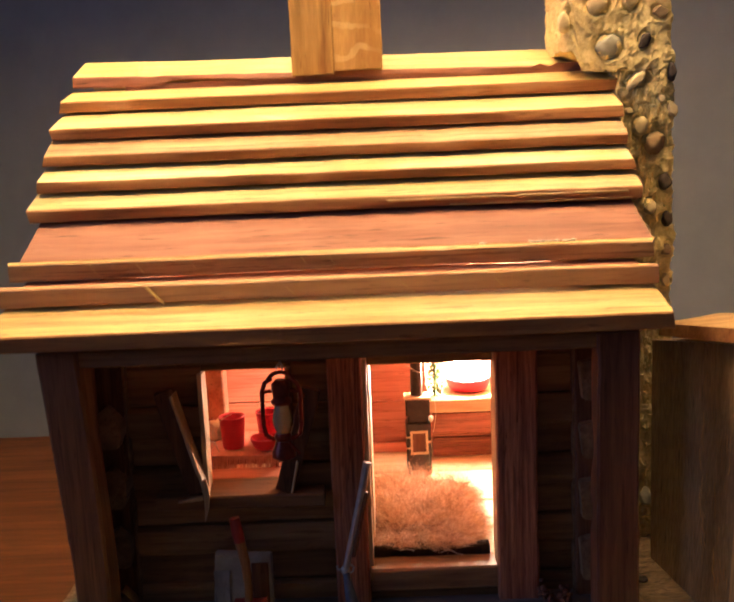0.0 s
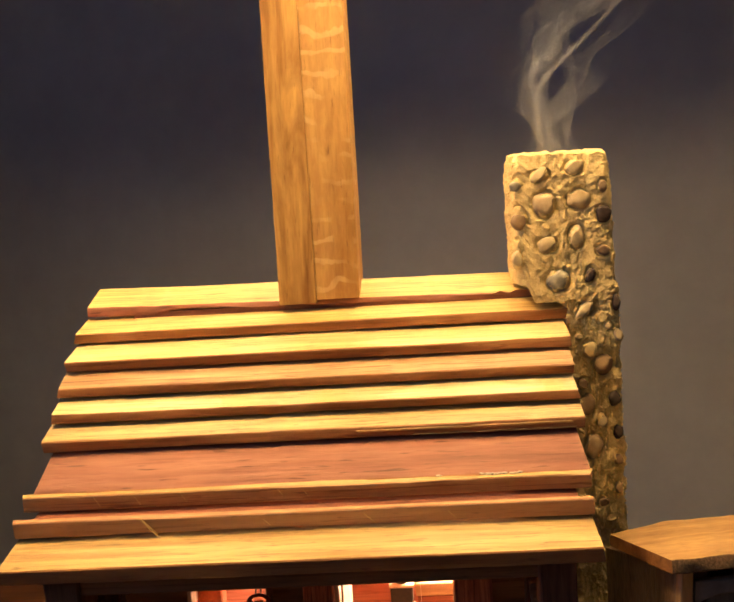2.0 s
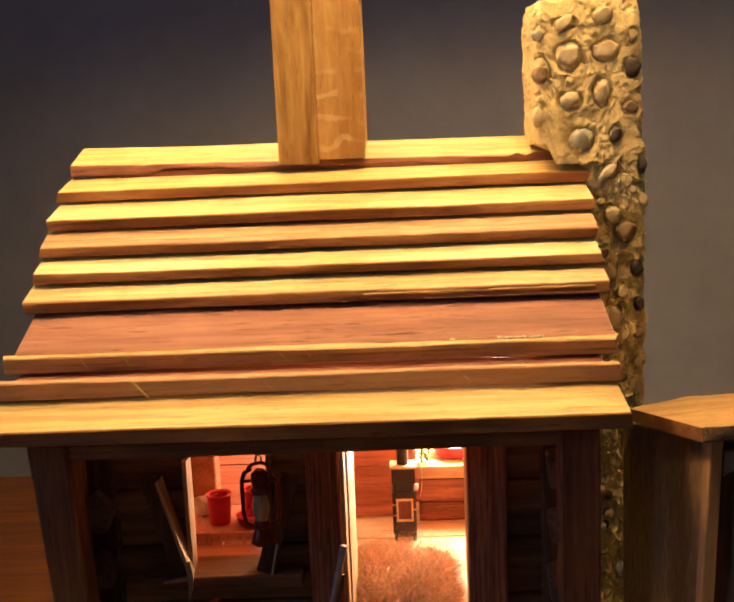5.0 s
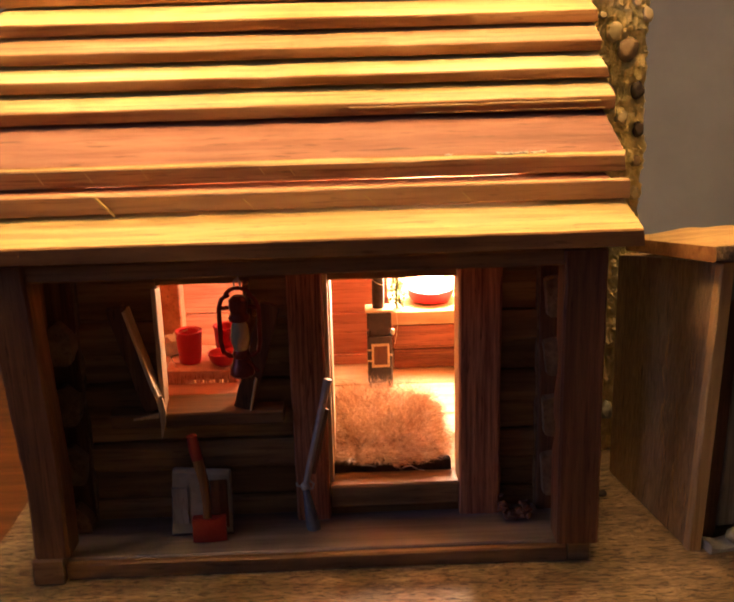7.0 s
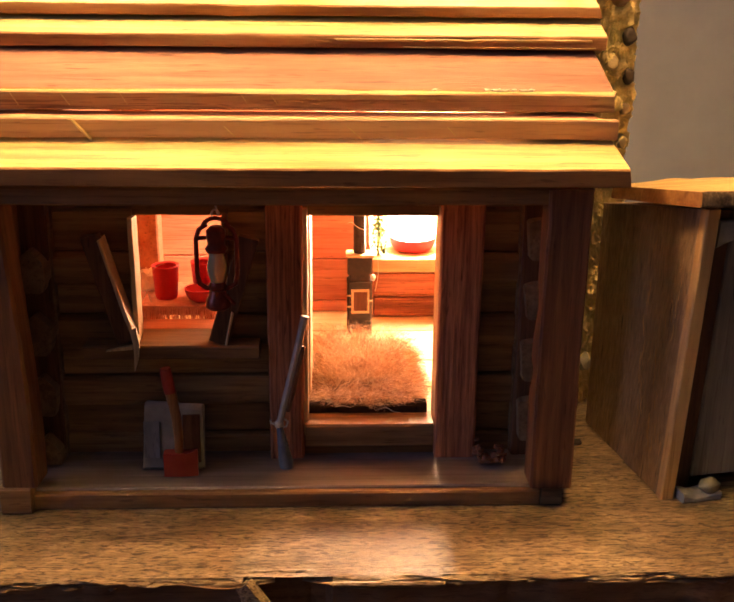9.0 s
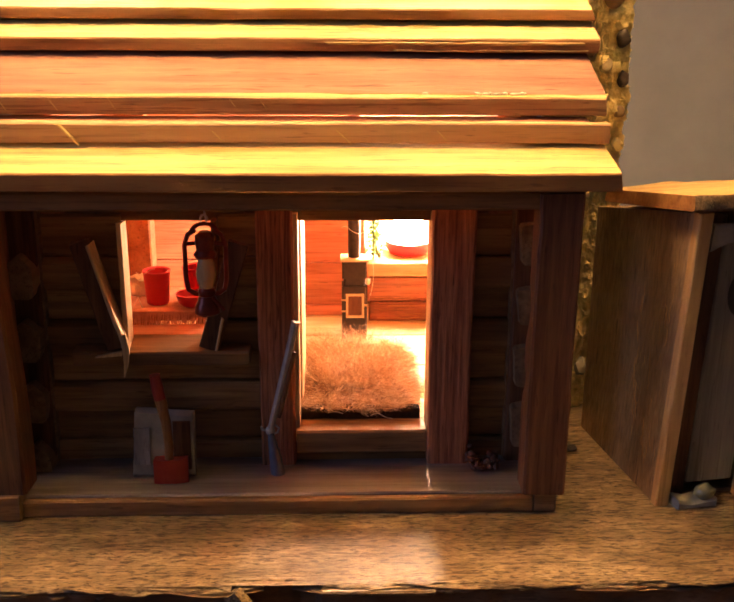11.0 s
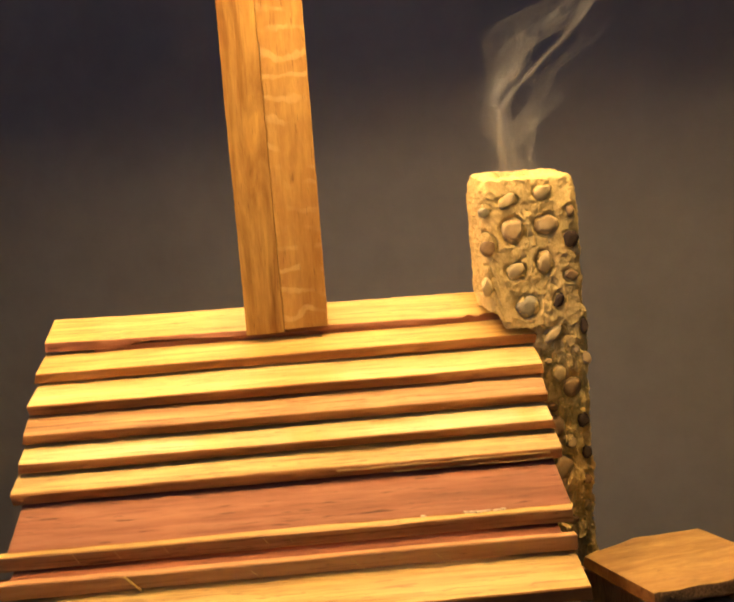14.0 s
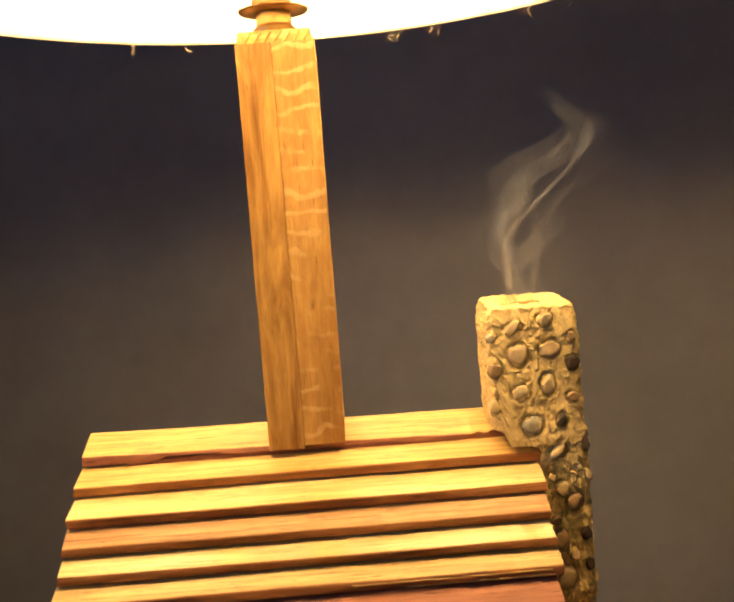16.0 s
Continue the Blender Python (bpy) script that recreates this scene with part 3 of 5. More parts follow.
def notched_end(x, z0, z1, half, peak, seed):
    """A side-wall log whose end shows beside the front wall, with a peaked or a flat hewn top."""
    prof = [(x - half * 0.7, z0), (x + half * 0.7, z0), (x + half, z0 + 0.003), (x + half, z1 - peak), (x + 0.1 * half, z1), (x - half, z1 - peak)]
    b = section_board(prof, 0.0165 + 0.002 * wave(seed, 0.3, 9), 0.205, 0.0006, seed, 20, 0.0008, 0.001)
    for v in b.verts:
        v.co = (v.co.y, v.co.x, v.co.z)
    return b


for k in range(5):
    z = (0.0122, 0.0352, 0.0593, 0.0833, 0.1122)[k]
    for a, b in wall_spans(z):
        part("wall_log", log_piece((a, FRONT_Y, z), (b, FRONT_Y, z), 0.0050 if k == 0 else 0.0059, k * 5 + a * 30, 26, 20, 0.8), STAIN, cabin)
    part("wall_log", log_piece((-0.083, 0.209, z), (0.083, 0.209, z), 0.0118, k * 3 + 70, 14, 12, 0.45), STAIN, cabin)
    if k < 4:
        z0 = 0.0166 + COURSE * k
        for a, b in wall_spans(z0 + 0.006):
            part("wall_plank", slab(a, b, FRONT_Y - 0.0016, FRONT_Y + 0.0040, z0, z0 + (0.0132 if k < 3 else 0.0165), "x", 0.0007, 620 + k, 24, 0.0012), STAIN, cabin)
        part("wall_log", notched_end(-0.0907, 0.0290 + COURSE * (k - 1) if k else 0.0070, 0.0450 + COURSE * (k - 1), 0.0052, 0.0050, 640 + k), STAIN_Y, cabin)
        part("wall_log", notched_end(0.0905, (0.0180, 0.0420, 0.0660, 0.0890)[k], (0.0345, 0.0578, 0.0800, 0.1040)[k], 0.0045, 0.0010, 660 + k), STAIN_Y, cabin)
# Planks added so that no light leaks past the side logs.
for sx in (-1, 1):
    part("wall_plank", slab(min(sx * 0.0850, sx * 0.0885), max(sx * 0.0850, sx * 0.0885), 0.0250, 0.205, 0.0070, 0.1180, "y", 0.0005, 680 + sx, 14, 0.0006), STAIN_Y, cabin)
    part("wall_plank", slab(min(sx * 0.0855, sx * 0.0992), max(sx * 0.0855, sx * 0.0992), 0.0215, 0.0248, 0.0070, 0.1180, "z", 0.0004, 684 + sx, 14, 0.0006), STAIN_Z, cabin)
# inner lining
for k in range(5):
    z = 0.019 + 0.0245 * k
    part("lining_board", slab(-0.082, 0.082, 0.198, 0.2015, z, z + 0.0238, "x", 0.0003, 30 + k, 16, 0.0005), INSIDE, cabin)
    for sx in (-1, 1):
        part("lining_board", slab(min(sx * 0.0825, sx * 0.0795), max(sx * 0.0825, sx * 0.0795), 0.0365, 0.1975, z, z + 0.0238, "y", 0.0003, 50 + k + sx, 12, 0.0005), INSIDE_Y, cabin)
for k, (y0, y1) in enumerate([(0.034, 0.0705), (0.071, 0.1025), (0.1032, 0.1440), (0.1452, 0.1745), (0.175, 0.1978)]):
    part("floor_board", slab(-0.081, 0.081, y0, y1, 0.0125, 0.018, "x", 0.0002, 60 + k, 16, 0.0005), INSIDE_FLOOR, cabin)
# nearer panel of boards beside the stove
for k, (z0, z1) in enumerate([(0.0182, 0.0240), (0.0244, 0.0470), (0.0474, 0.0720), (0.0724, 0.098)]):
    part("panel_board", slab(-0.012, 0.036, 0.1755, 0.1785, z0, z1, "x", 0.0003, 80 + k, 12, 0.0005), INSIDE, cabin)
part("inner_post", slab(-0.0760, -0.0632, 0.118, 0.130, 0.0182, 0.135, "z", 0.0004, 85, 16, 0.0007), INSIDE_Y, cabin, "brown upright inside the cabin")

# Blocks added inside the corners to stop cabin light leaking out.
for sx in (-1, 1):
    part("corner_post", slab(min(sx * 0.0765, sx * 0.0905), max(sx * 0.0765, sx * 0.0905), 0.0300, 0.0368, 0.0125, 0.125, "z", 0.0, 88, 4, 0.0004), INSIDE_Y, cabin)

# door casing, threshold, window casing
part("door_casing", slab(-0.0075, DOOR_X0 + 0.001, 0.0195, 0.0236, 0.0075, 0.1085, "z", 0.0005, 91, 30, 0.0006), MAHOGANY_Z, cabin, "red-brown casing board beside the doorway")
part("door_casing", slab(DOOR_X1 - 0.0005, 0.0708, 0.0195, 0.0236, 0.0075, 0.1085, "z", 0.0005, 92, 30, 0.0006), MAHOGANY_Z, cabin, "red-brown casing board beside the doorway")
part("door_jamb", slab(DOOR_X0 - 0.0035, DOOR_X0 + 0.0027, 0.0238, 0.0368, 0.0190, 0.1062, "z", 0.0002, 93, 14, 0.0004), PINE_Z, cabin, "pale inner jamb")
part("door_jamb", slab(DOOR_X1 - 0.0004, DOOR_X1 + 0.0035, 0.0238, 0.0368, 0.0190, 0.1062, "z", 0.0002, 94, 14, 0.0004), PINE_Z, cabin, "pale inner jamb")
part("door_leaf", slab(0.0050, 0.0078, 0.0372, 0.0860, 0.0192, 0.1030, "z", 0.0002, 89, 12, 0.0004), PINE_Z, cabin, "plank door swung open into the room")
part("lintel", slab(DOOR_X0 - 0.0036, DOOR_X1 + 0.0036, 0.0300, 0.0368, 0.1023, 0.1095, "x", 0.0003, 95, 14, 0.0005), STAIN, cabin)
# Added board: stops light leaking between the top log and the lintels.
part("header_board", slab(-0.088, 0.088, 0.0318, 0.0368, 0.1030, 0.1178, "x", 0.0003, 94, 14, 0.0005), STAIN, cabin)
part("threshold", slab(0.0060, 0.0548, 0.0205, 0.0338, 0.0140, 0.0232, "x", 0.0003, 96, 14, 0.0008), STAIN, cabin, "worn door step")
part("sill_log", slab(0.0054, 0.0555, 0.0240, 0.0340, 0.0069, 0.0138, "x", 0.0003, 97, 14, 0.0006), STAIN, cabin)
part("window_jamb", slab(WIN_X0 - 0.0010, WIN_X0 + 0.0008, 0.0215, 0.0300, 0.0570, WIN_Z1, "z", 0.0005, 98, 20, 0.0003, 0.002), PINE_Z, cabin, "pale splintered edge of the window opening")
part("window_jamb", slab(WIN_X1 - 0.0012, WIN_X1 + 0.0008, 0.0240, 0.0365, WIN_Z0, WIN_Z1, "z", 0.0003, 99, 14, 0.0003), STAIN_Z, cabin)
part("window_head", slab(-0.066, -0.012, 0.0300, 0.0368, WIN_Z1 - 0.0012, WIN_Z1 + 0.005, "x", 0.0003, 100, 14, 0.0005), STAIN, cabin)
part("window_sill", slab(-0.0742, -0.0105, 0.0165, 0.0368, 0.0515, 0.0568, "x", 0.0004, 101, 20, 0.0006), STAIN, cabin, "dark protruding window sill")


def slat(p_top, p_bot, w, y0, y1, seed, mat, label):
    """A flat board set slantwise against the wall."""
    a, b = Vector((p_bot[0], 0, p_bot[1])), Vector((p_top[0], 0, p_top[1]))
    d = b - a
    ang = math.atan2(d.x, d.z)
    s = slab(-w / 2, w / 2, y0, y1, 0, d.length, "z", 0.0004, seed, 20, 0.0004, 0.001)
    s.transform(Matrix.Translation(a) @ Matrix.Rotation(ang, 4, "Y"))
    return part("shutter_slat", s, mat, cabin, label)


slat((-0.0695, 0.0975), (-0.0585, 0.0575), 0.0072, 0.0185, 0.0228, 110, STAIN_Z, "slanting slat beside the window")
# Separate pale board: the cabin light on this slat's edge put into colour.
slat((-0.0655, 0.0965), (-0.0550, 0.0573), 0.0014, 0.0150, 0.0236, 111, PINE_Z, "added pale strip for the lamp-lit edge of the slat")
slat((-0.0135, 0.0965), (-0.0255, 0.0572), 0.0072, 0.0185, 0.0228, 112, STAIN_Z, "slanting slat beside the window")

# Pale strip added to paint the lit edge of the right-hand slat.
slat((-0.0198, 0.0690), (-0.0229, 0.0545), 0.0009, 0.0172, 0.0236, 113, PINE_Z, "thin added pale strip for the lit edge of the right slat")


def spike(points, widths, y0, y1, label):
    """A flat sharp splinter through points (x, z), tapering to its tip."""
    rings = []
    for (x, z), w in zip(points, widths):
        rings.append([(x - w, y0, z - w * 0.3), (x + w, y0, z + w * 0.3), (x + w, y1, z + w * 0.3), (x - w, y1, z - w * 0.3)])
    b = bmesh.new()
    ring_skin(b, rings)
    return part("splinter", b, PINE_Z, cabin, label)


spike([(-0.0551, 0.0640), (-0.0545, 0.0580), (-0.0547, 0.0530), (-0.0557, 0.0478)], [0.0008, 0.0011, 0.0008, 0.0001], 0.0145, 0.0160, "sharp pale splinter hanging over the window sill")
lie = bmesh.new()
ring_skin(lie, [[(x, 0.0145, z), (x, 0.0162, z), (x, 0.0162, z + h), (x, 0.0145, z + h)] for x, z, h in ((-0.0655, 0.0555, 0.0002), (-0.0610, 0.0558, 0.0010), (-0.0560, 0.0562, 0.0016))])
part("splinter", lie, PINE_Z, cabin, "thin pale splinter lying along the window sill")

# ---------------------------------------------------------------- roof
roof = part("roof", section_board([(0.139, 0.2215), (0.206, 0.163), (0.206, 0.158), (0.139, 0.2155)], -0.119, 0.1135, 0.0003, 120, 20), PINE, cabin, "pale pine roof of overlapping boards")


def roof_board(name, tip, top, thick, x0, x1, seed, mat, label="", wob=0.0005, tilt=0.0, ragged=0.0026, edge=EDGE):
    """An overlapping roof board: tip and top are the (y, z) of its upper face's lower and upper edges; its front edge is thick metres high."""
    d = (Vector(tip) - Vector(top)).normalized()
    nrm = Vector((d.y, -d.x)) if d.x < 0 else Vector((-d.y, d.x))
    if nrm.y > 0:
        nrm = -nrm
    f = Vector((0.10, -0.995)) * thick
    prof = [tuple(top), tuple(tip), tuple(Vector(tip) + f), tuple(Vector(top) + nrm * thick * 0.9)]
    ob = part(name, section_board(prof, x0, x1, wob, seed, 60, 0.0005, ragged, tilt), mat, roof, label)
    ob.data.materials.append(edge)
    # Front, end and lower faces take the edge wood; EDGE paints in their shade.
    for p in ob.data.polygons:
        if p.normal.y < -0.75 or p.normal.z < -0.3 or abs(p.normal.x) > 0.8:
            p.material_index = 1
    return ob


ridge = roof_board("ridge_board", (0.1150, 0.2186), (0.1400, 0.2272), 0.0050, -0.1225, 0.117, 131, PINE, "ridge board with a reddish chipped lower edge", 0.0009, -0.0034, edge=REDWOOD)
for v in ridge.data.vertices:
    if v.co.y < 0.029 and v.co.z < 0.2165 and v.co.x > -0.0830:
        v.co.z += 0.0026 * min(1.0, (v.co.x + 0.0830) / 0.006) * (0.75 + 0.5 * wave(5, v.co.x, 30))
part("ridge_batten", section_board([(0.1160, 0.2118), (0.1210, 0.2118), (0.1210, 0.2166), (0.1160, 0.2166)], -0.0980, 0.1130, 0.0007, 152, 60, 0.0004), REDWOOD, roof, "rough red batten under the ridge board")
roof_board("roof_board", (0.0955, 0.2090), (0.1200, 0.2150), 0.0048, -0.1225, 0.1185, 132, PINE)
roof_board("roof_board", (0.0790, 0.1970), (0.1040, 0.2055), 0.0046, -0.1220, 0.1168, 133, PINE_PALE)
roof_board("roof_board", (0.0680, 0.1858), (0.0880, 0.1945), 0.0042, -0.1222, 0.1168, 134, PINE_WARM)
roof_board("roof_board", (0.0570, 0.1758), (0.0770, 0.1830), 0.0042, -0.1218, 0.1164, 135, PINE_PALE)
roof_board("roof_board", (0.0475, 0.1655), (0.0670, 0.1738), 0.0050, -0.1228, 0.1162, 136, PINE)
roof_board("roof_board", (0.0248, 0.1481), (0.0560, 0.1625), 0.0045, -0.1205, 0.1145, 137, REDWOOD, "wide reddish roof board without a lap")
roof_board("roof_board", (0.0215, 0.1474), (0.0262, 0.1480), 0.0067, -0.1240, 0.1150, 138, PINE, "thick raised lath across the roof", 0.0006, edge=PINE_WARM)
roof_board("roof_board", (0.0115, 0.1394), (0.0150, 0.1402), 0.0068, -0.1245, 0.1138, 139, ROSY, "thick raised lath with a cut mark across it", 0.0006, edge=ROSY)
roof_board("roof_board", (-0.0085, 0.1262), (0.0176, 0.1332), 0.0062, -0.1240, 0.1125, 140, PINE, "eave board overhanging the porch")
# Strip added to hide the lit room through the slit from steep views.
part("lath_bed", section_board([(0.0145, 0.1340), (0.0285, 0.1340), (0.0270, 0.1403), (0.0145, 0.1390)], -0.1180, 0.1080, 0.0003, 151, 30), BUNK, roof, "dark reddish strip between the two laths")
# pale saw marks across the two laths
for k, (mx, front, z0, dz, slope) in enumerate([
        (-0.0705, 0.0111, 0.1392, 0.0070, 0.9), (-0.0725, 0.0111, 0.1393, 0.0012, 3.2), (0.0210, 0.0111, 0.1375, 0.0050, 1.1), (-0.0200, 0.0111, 0.1370, 0.0045, 1.0), (0.0550, 0.0111, 0.1372, 0.0030, 1.0),
        (-0.0930, 0.0211, 0.1468, 0.0042, 0.6), (-0.0760, 0.0211, 0.1466, 0.0040, 0.7), (-0.0560, 0.0211, 0.1468, 0.0038, 0.6), (-0.0150, 0.0211, 0.1466, 0.0036, 0.7), (-0.0050, 0.0211, 0.1467, 0.0036, 0.7)]):
    part("saw_mark", tube([(mx, front, z0), (mx + dz * slope, front + 0.1 * dz, z0 - dz)], 0.00015 if k else 0.0006, 5), PINE, roof)
# lifted splinters on the fifth course
part("splinter", slab(0.0180, 0.1120, 0.0471, 0.0486, 0.1633, 0.1643, "x", 0.0006, 160, 40, 0.0003, 0.003), PINE, roof, "torn pale splinter")
part("splinter", slab(0.0420, 0.1130, 0.0473, 0.0482, 0.1613, 0.1618, "x", 0.0005, 161, 40, 0.0002, 0.003), PINE, roof, "torn pale splinter")
rng = random.Random(53)
for k in range(9):
    gx = 0.0700 + 0.0019 * k + rng.uniform(-0.0008, 0.0008)
    part("glue_smear", blob(gx, 0.0250 + rng.uniform(-0.0004, 0.0004), 0.1482, rng.uniform(0.0008, 0.0018), 0.0008, rng.uniform(0.0003, 0.0006), k + 3, 0.6, 2), PAPER, roof, "dried pale glue")
part("glue_smear", blob(0.0520, 0.0252, 0.1482, 0.0016, 0.0007, 0.0004, 5, 0.6, 2), PAPER, roof, "dried pale glue")
# sheathing under the laths, and gable boards that close the ends
part("sheathing", section_board([(0.036, 0.1442), (0.138, 0.2110), (0.138, 0.2080), (0.036, 0.1412)], -0.112, 0.108, 0.0, 150, 4), ROSY, roof)
for gx in (-0.093, 0.087):
    g = bmesh.new()
    prof = [(0.030, 0.117), (0.205, 0.117), (0.203, 0.158), (0.138, 0.2075), (0.030, 0.137)]
    ring_skin(g, [[(gx, y, z) for y, z in prof], [(gx + 0.006, y, z) for y, z in prof]])
    part("gable_board", g, STAIN_Y, cabin, "", False)

# ---------------------------------------------------------------- chimney
# pebbles in the front of the chimney: x, z, half width, half height, turn, kind
STONES = [
    (0.1087, 0.2736, 0.0052, 0.0028, -0.7, 0),
    (0.1260, 0.2765, 0.0047, 0.0036, -0.3, 0),
    (0.0971, 0.2688, 0.0031, 0.0026, 0.0, 3),
    (0.1106, 0.2592, 0.0057, 0.0062, 0.0, 1),
    (0.1270, 0.2611, 0.0059, 0.0047, 0.0, 1),
    (0.1385, 0.2669, 0.0024, 0.0033, 0.0, 2),
    (0.0981, 0.2515, 0.0040, 0.0042, 0.0, 2),
    (0.1106, 0.2399, 0.0050, 0.0040, -0.5, 0),
    (0.1250, 0.2428, 0.0040, 0.0057, 0.3, 0),
    (0.1376, 0.2361, 0.0033, 0.0028, 0.0, 2),
    (0.1385, 0.2534, 0.0038, 0.0042, 0.0, 4),
    (0.0961, 0.2332, 0.0028, 0.0047, 0.0, 0),
    (0.1154, 0.2226, 0.0062, 0.0054, 0.0, 3),
    (0.1308, 0.2245, 0.0026, 0.0042, 0.4, 4),
    (0.1270, 0.2081, 0.0054, 0.0028, -0.8, 0),
    (0.1424, 0.2110, 0.0021, 0.0042, 0.0, 4),
    (0.1290, 0.1885, 0.0036, 0.0040, 0.4, 0),
    (0.1350, 0.1812, 0.0048, 0.0052, 0.0, 2),
    (0.1250, 0.1722, 0.0026, 0.0026, 0.0, 2),
    (0.1262, 0.1622, 0.0042, 0.0056, 0.0, 2),
    (0.1400, 0.1642, 0.0030, 0.0040, 0.0, 4),
    (0.1425, 0.1950, 0.0024, 0.0036, -0.4, 1),
    (0.1380, 0.2000, 0.0018, 0.0020, 0.3, 1),
    (0.1240, 0.1950, 0.0020, 0.0016, 0.0, 1),
    (0.1292, 0.1415, 0.0042, 0.0064, 0.4, 1),
    (0.1410, 0.1480, 0.0026, 0.0036, 0.0, 4),
    (0.1335, 0.1532, 0.0026, 0.0034, 0.5, 1),
    (0.1404, 0.1345, 0.0025, 0.0029, 0.0, 2),
    (0.1404, 0.1205, 0.0021, 0.0033, 0.0, 1),
    (0.1327, 0.1138, 0.0029, 0.0025, 0.0, 2),
]
chimney = thing("chimney", 0.121, 0.120, 0, "sandy mortar chimney studded with rounded pebbles", "chimney")


def rough_column(x0, x1, y0, y1, z0, z1, rows, seed, well=None, amp=0.0013):
    """An upright mortar block with rounded corners and a lumpy hand-made skin; well: (inset, depth) of a hollow in its top."""
    rings = []
    count = 280
    cx, cy, hx, hy = (x0 + x1) / 2, (y0 + y1) / 2, (x1 - x0) / 2, (y1 - y0) / 2

    def outline(sx, sy, z, f):
        pts = []
        for j in range(count):
            w = 2 * math.pi * j / count
            c, s = math.cos(w), math.sin(w)
            e = (abs(c) ** 12 + abs(s) ** 12) ** (-1 / 12)
            p = Vector((cx + sx * c * e, cy + sy * s * e, z))
            nn = Vector((c, s, 0)).normalized()
            d = amp * (0.8 * noise.noise(p * 110 + Vector((seed, 0, 0))) + 0.9 * abs(noise.noise(p * 300 + Vector((0, seed, 0)))) + 0.8 * abs(noise.noise(p * 640 + Vector((seed, seed, 0)))) - 0.3)
            if s < -0.6:
                for qx, qz, ra, rb, turn, _k in STONES:
                    h = math.hypot((p.x - qx) / ra, (p.z - qz) / rb)
                    if h < 1.45:
                        d -= 0.0020 * max(0.0, 1 - abs(h - 1.02) / 0.26)
            pts.append(p + nn * d * f + Vector((0, 0, f * amp * 0.9 * noise.noise(p * 300 + Vector((5, seed, 1))) + (0.07 * (p.y - cy) if well and z > z1 - 0.004 else 0.0))))
        return pts
    for k in range(rows + 1):
        z = z0 + (z1 - z0) * k / rows
        tuck = 0.0018 * max(0.0, (z - z1 + 0.016) / 0.016) ** 2 if well else 0.0
        rings.append(outline(hx - tuck, hy - tuck, z, 1.0))
    rings.append(outline(hx - (0.0034 if well else 0.0012), hy - (0.0034 if well else 0.0012), z1 + 0.0010, 1.0))
    if well:
        inset, depth = well
        rings.append(outline(hx - inset * 0.6, hy - inset * 0.6, z1 + 0.0014, 1.0))
        rings.append(outline(hx - inset, hy - inset, z1 - 0.002, 0.8))
        rings.append(outline(hx - inset - 0.001, hy - inset - 0.001, z1 - depth, 0.5))
    bm = bmesh.new()
    ring_skin(bm, rings)
    return bm


CH_Y = 0.0945
# Backward lean added so the front face catches more lamp light.
STACK_LEAN = 0.066
stack = rough_column(0.0964, 0.1432, CH_Y, 0.145, 0.2125, 0.2848, 116, 3, (0.012, 0.012))
for v in stack.verts:
    low = 0.0092 * min(1.0, max(0.0, (0.1040 - v.co.x) / 0.0045)) + 0.0010 * noise.noise(v.co * 160)
    v.co.z += low * max(0.0, (0.2848 - v.co.z) / 0.0723)
    v.co.y += STACK_LEAN * max(0.0, v.co.z - 0.216)
part("chimney_top", stack, MORTAR, chimney, "square mortar stack standing over the ridge")
part("shaft", rough_column(0.1178, 0.1440, CH_Y + 0.0012, 0.145, 0.0, 0.2200, 240, 7, None, 0.0027), MORTAR, chimney, "mortar shaft beside the gable")
for k, (px, pz, rx, rz, turn, kind) in enumerate(STONES):
    part("pebble", chip(px, CH_Y + 0.0006 + STACK_LEAN * max(0.0, pz - 0.216), pz, rx, 0.0024, rz, k + 1, turn), PEBBLES[kind], chimney)
rng = random.Random(4)
for k in range(34):
    side = rng.random()
    z = rng.uniform(0.01, 0.20)
    r = rng.uniform(0.0016, 0.0034)
    if side < 0.5:
        c = (rng.uniform(0.121, 0.141), CH_Y + 0.0006, z)
        if z > 0.11:
            continue
    else:
        c = (0.1423, rng.uniform(CH_Y + 0.003, 0.142), z)
    part("pebble", blob(*c, r, r * 0.8, r * rng.uniform(0.8, 1.3), k + 60, 0.35, 2), PEBBLES[rng.choice((1, 2, 1, 3, 0, 2, 4))], chimney)

# ---------------------------------------------------------------- lamp
lamp = thing("table_lamp", -0.003, 0.137, 0.2, "table lamp with square wooden post and lit fabric shade", "lamp")


def leaning(b, lean_x):
    for v in b.verts:
        v.co.x += lean_x * (v.co.z - 0.217) + (0.004 * (v.co.z - 0.217) if v.co.x > 0.01 else 0.0)
    return b


part("post_half", leaning(slab(-0.0217, -0.0032, 0.1105, 0.1560, 0.2172, 0.4290, "z", 0.0004, 201, 60, 0.0004), -0.005), AMBER, lamp, "darker amber half of the glued post")
part("post_half", leaning(slab(-0.0032, 0.0186, 0.1109, 0.1560, 0.2186, 0.4290, "z", 0.0004, 202, 60, 0.0004), -0.005), AMBER_PALE, lamp, "paler rippled half of the glued post")
cap = bmesh.new()
rings = []
for s, z in ((1.0, 0.4290), (0.99, 0.4302), (0.93, 0.4365), (0.90, 0.4372)):
    rings.append([(-0.0026 + 0.0203 * s * a, 0.137 + 0.0188 * s * b, z) for a, b in ((-1, -1), (1, -1), (1, 1), (-1, 1))])
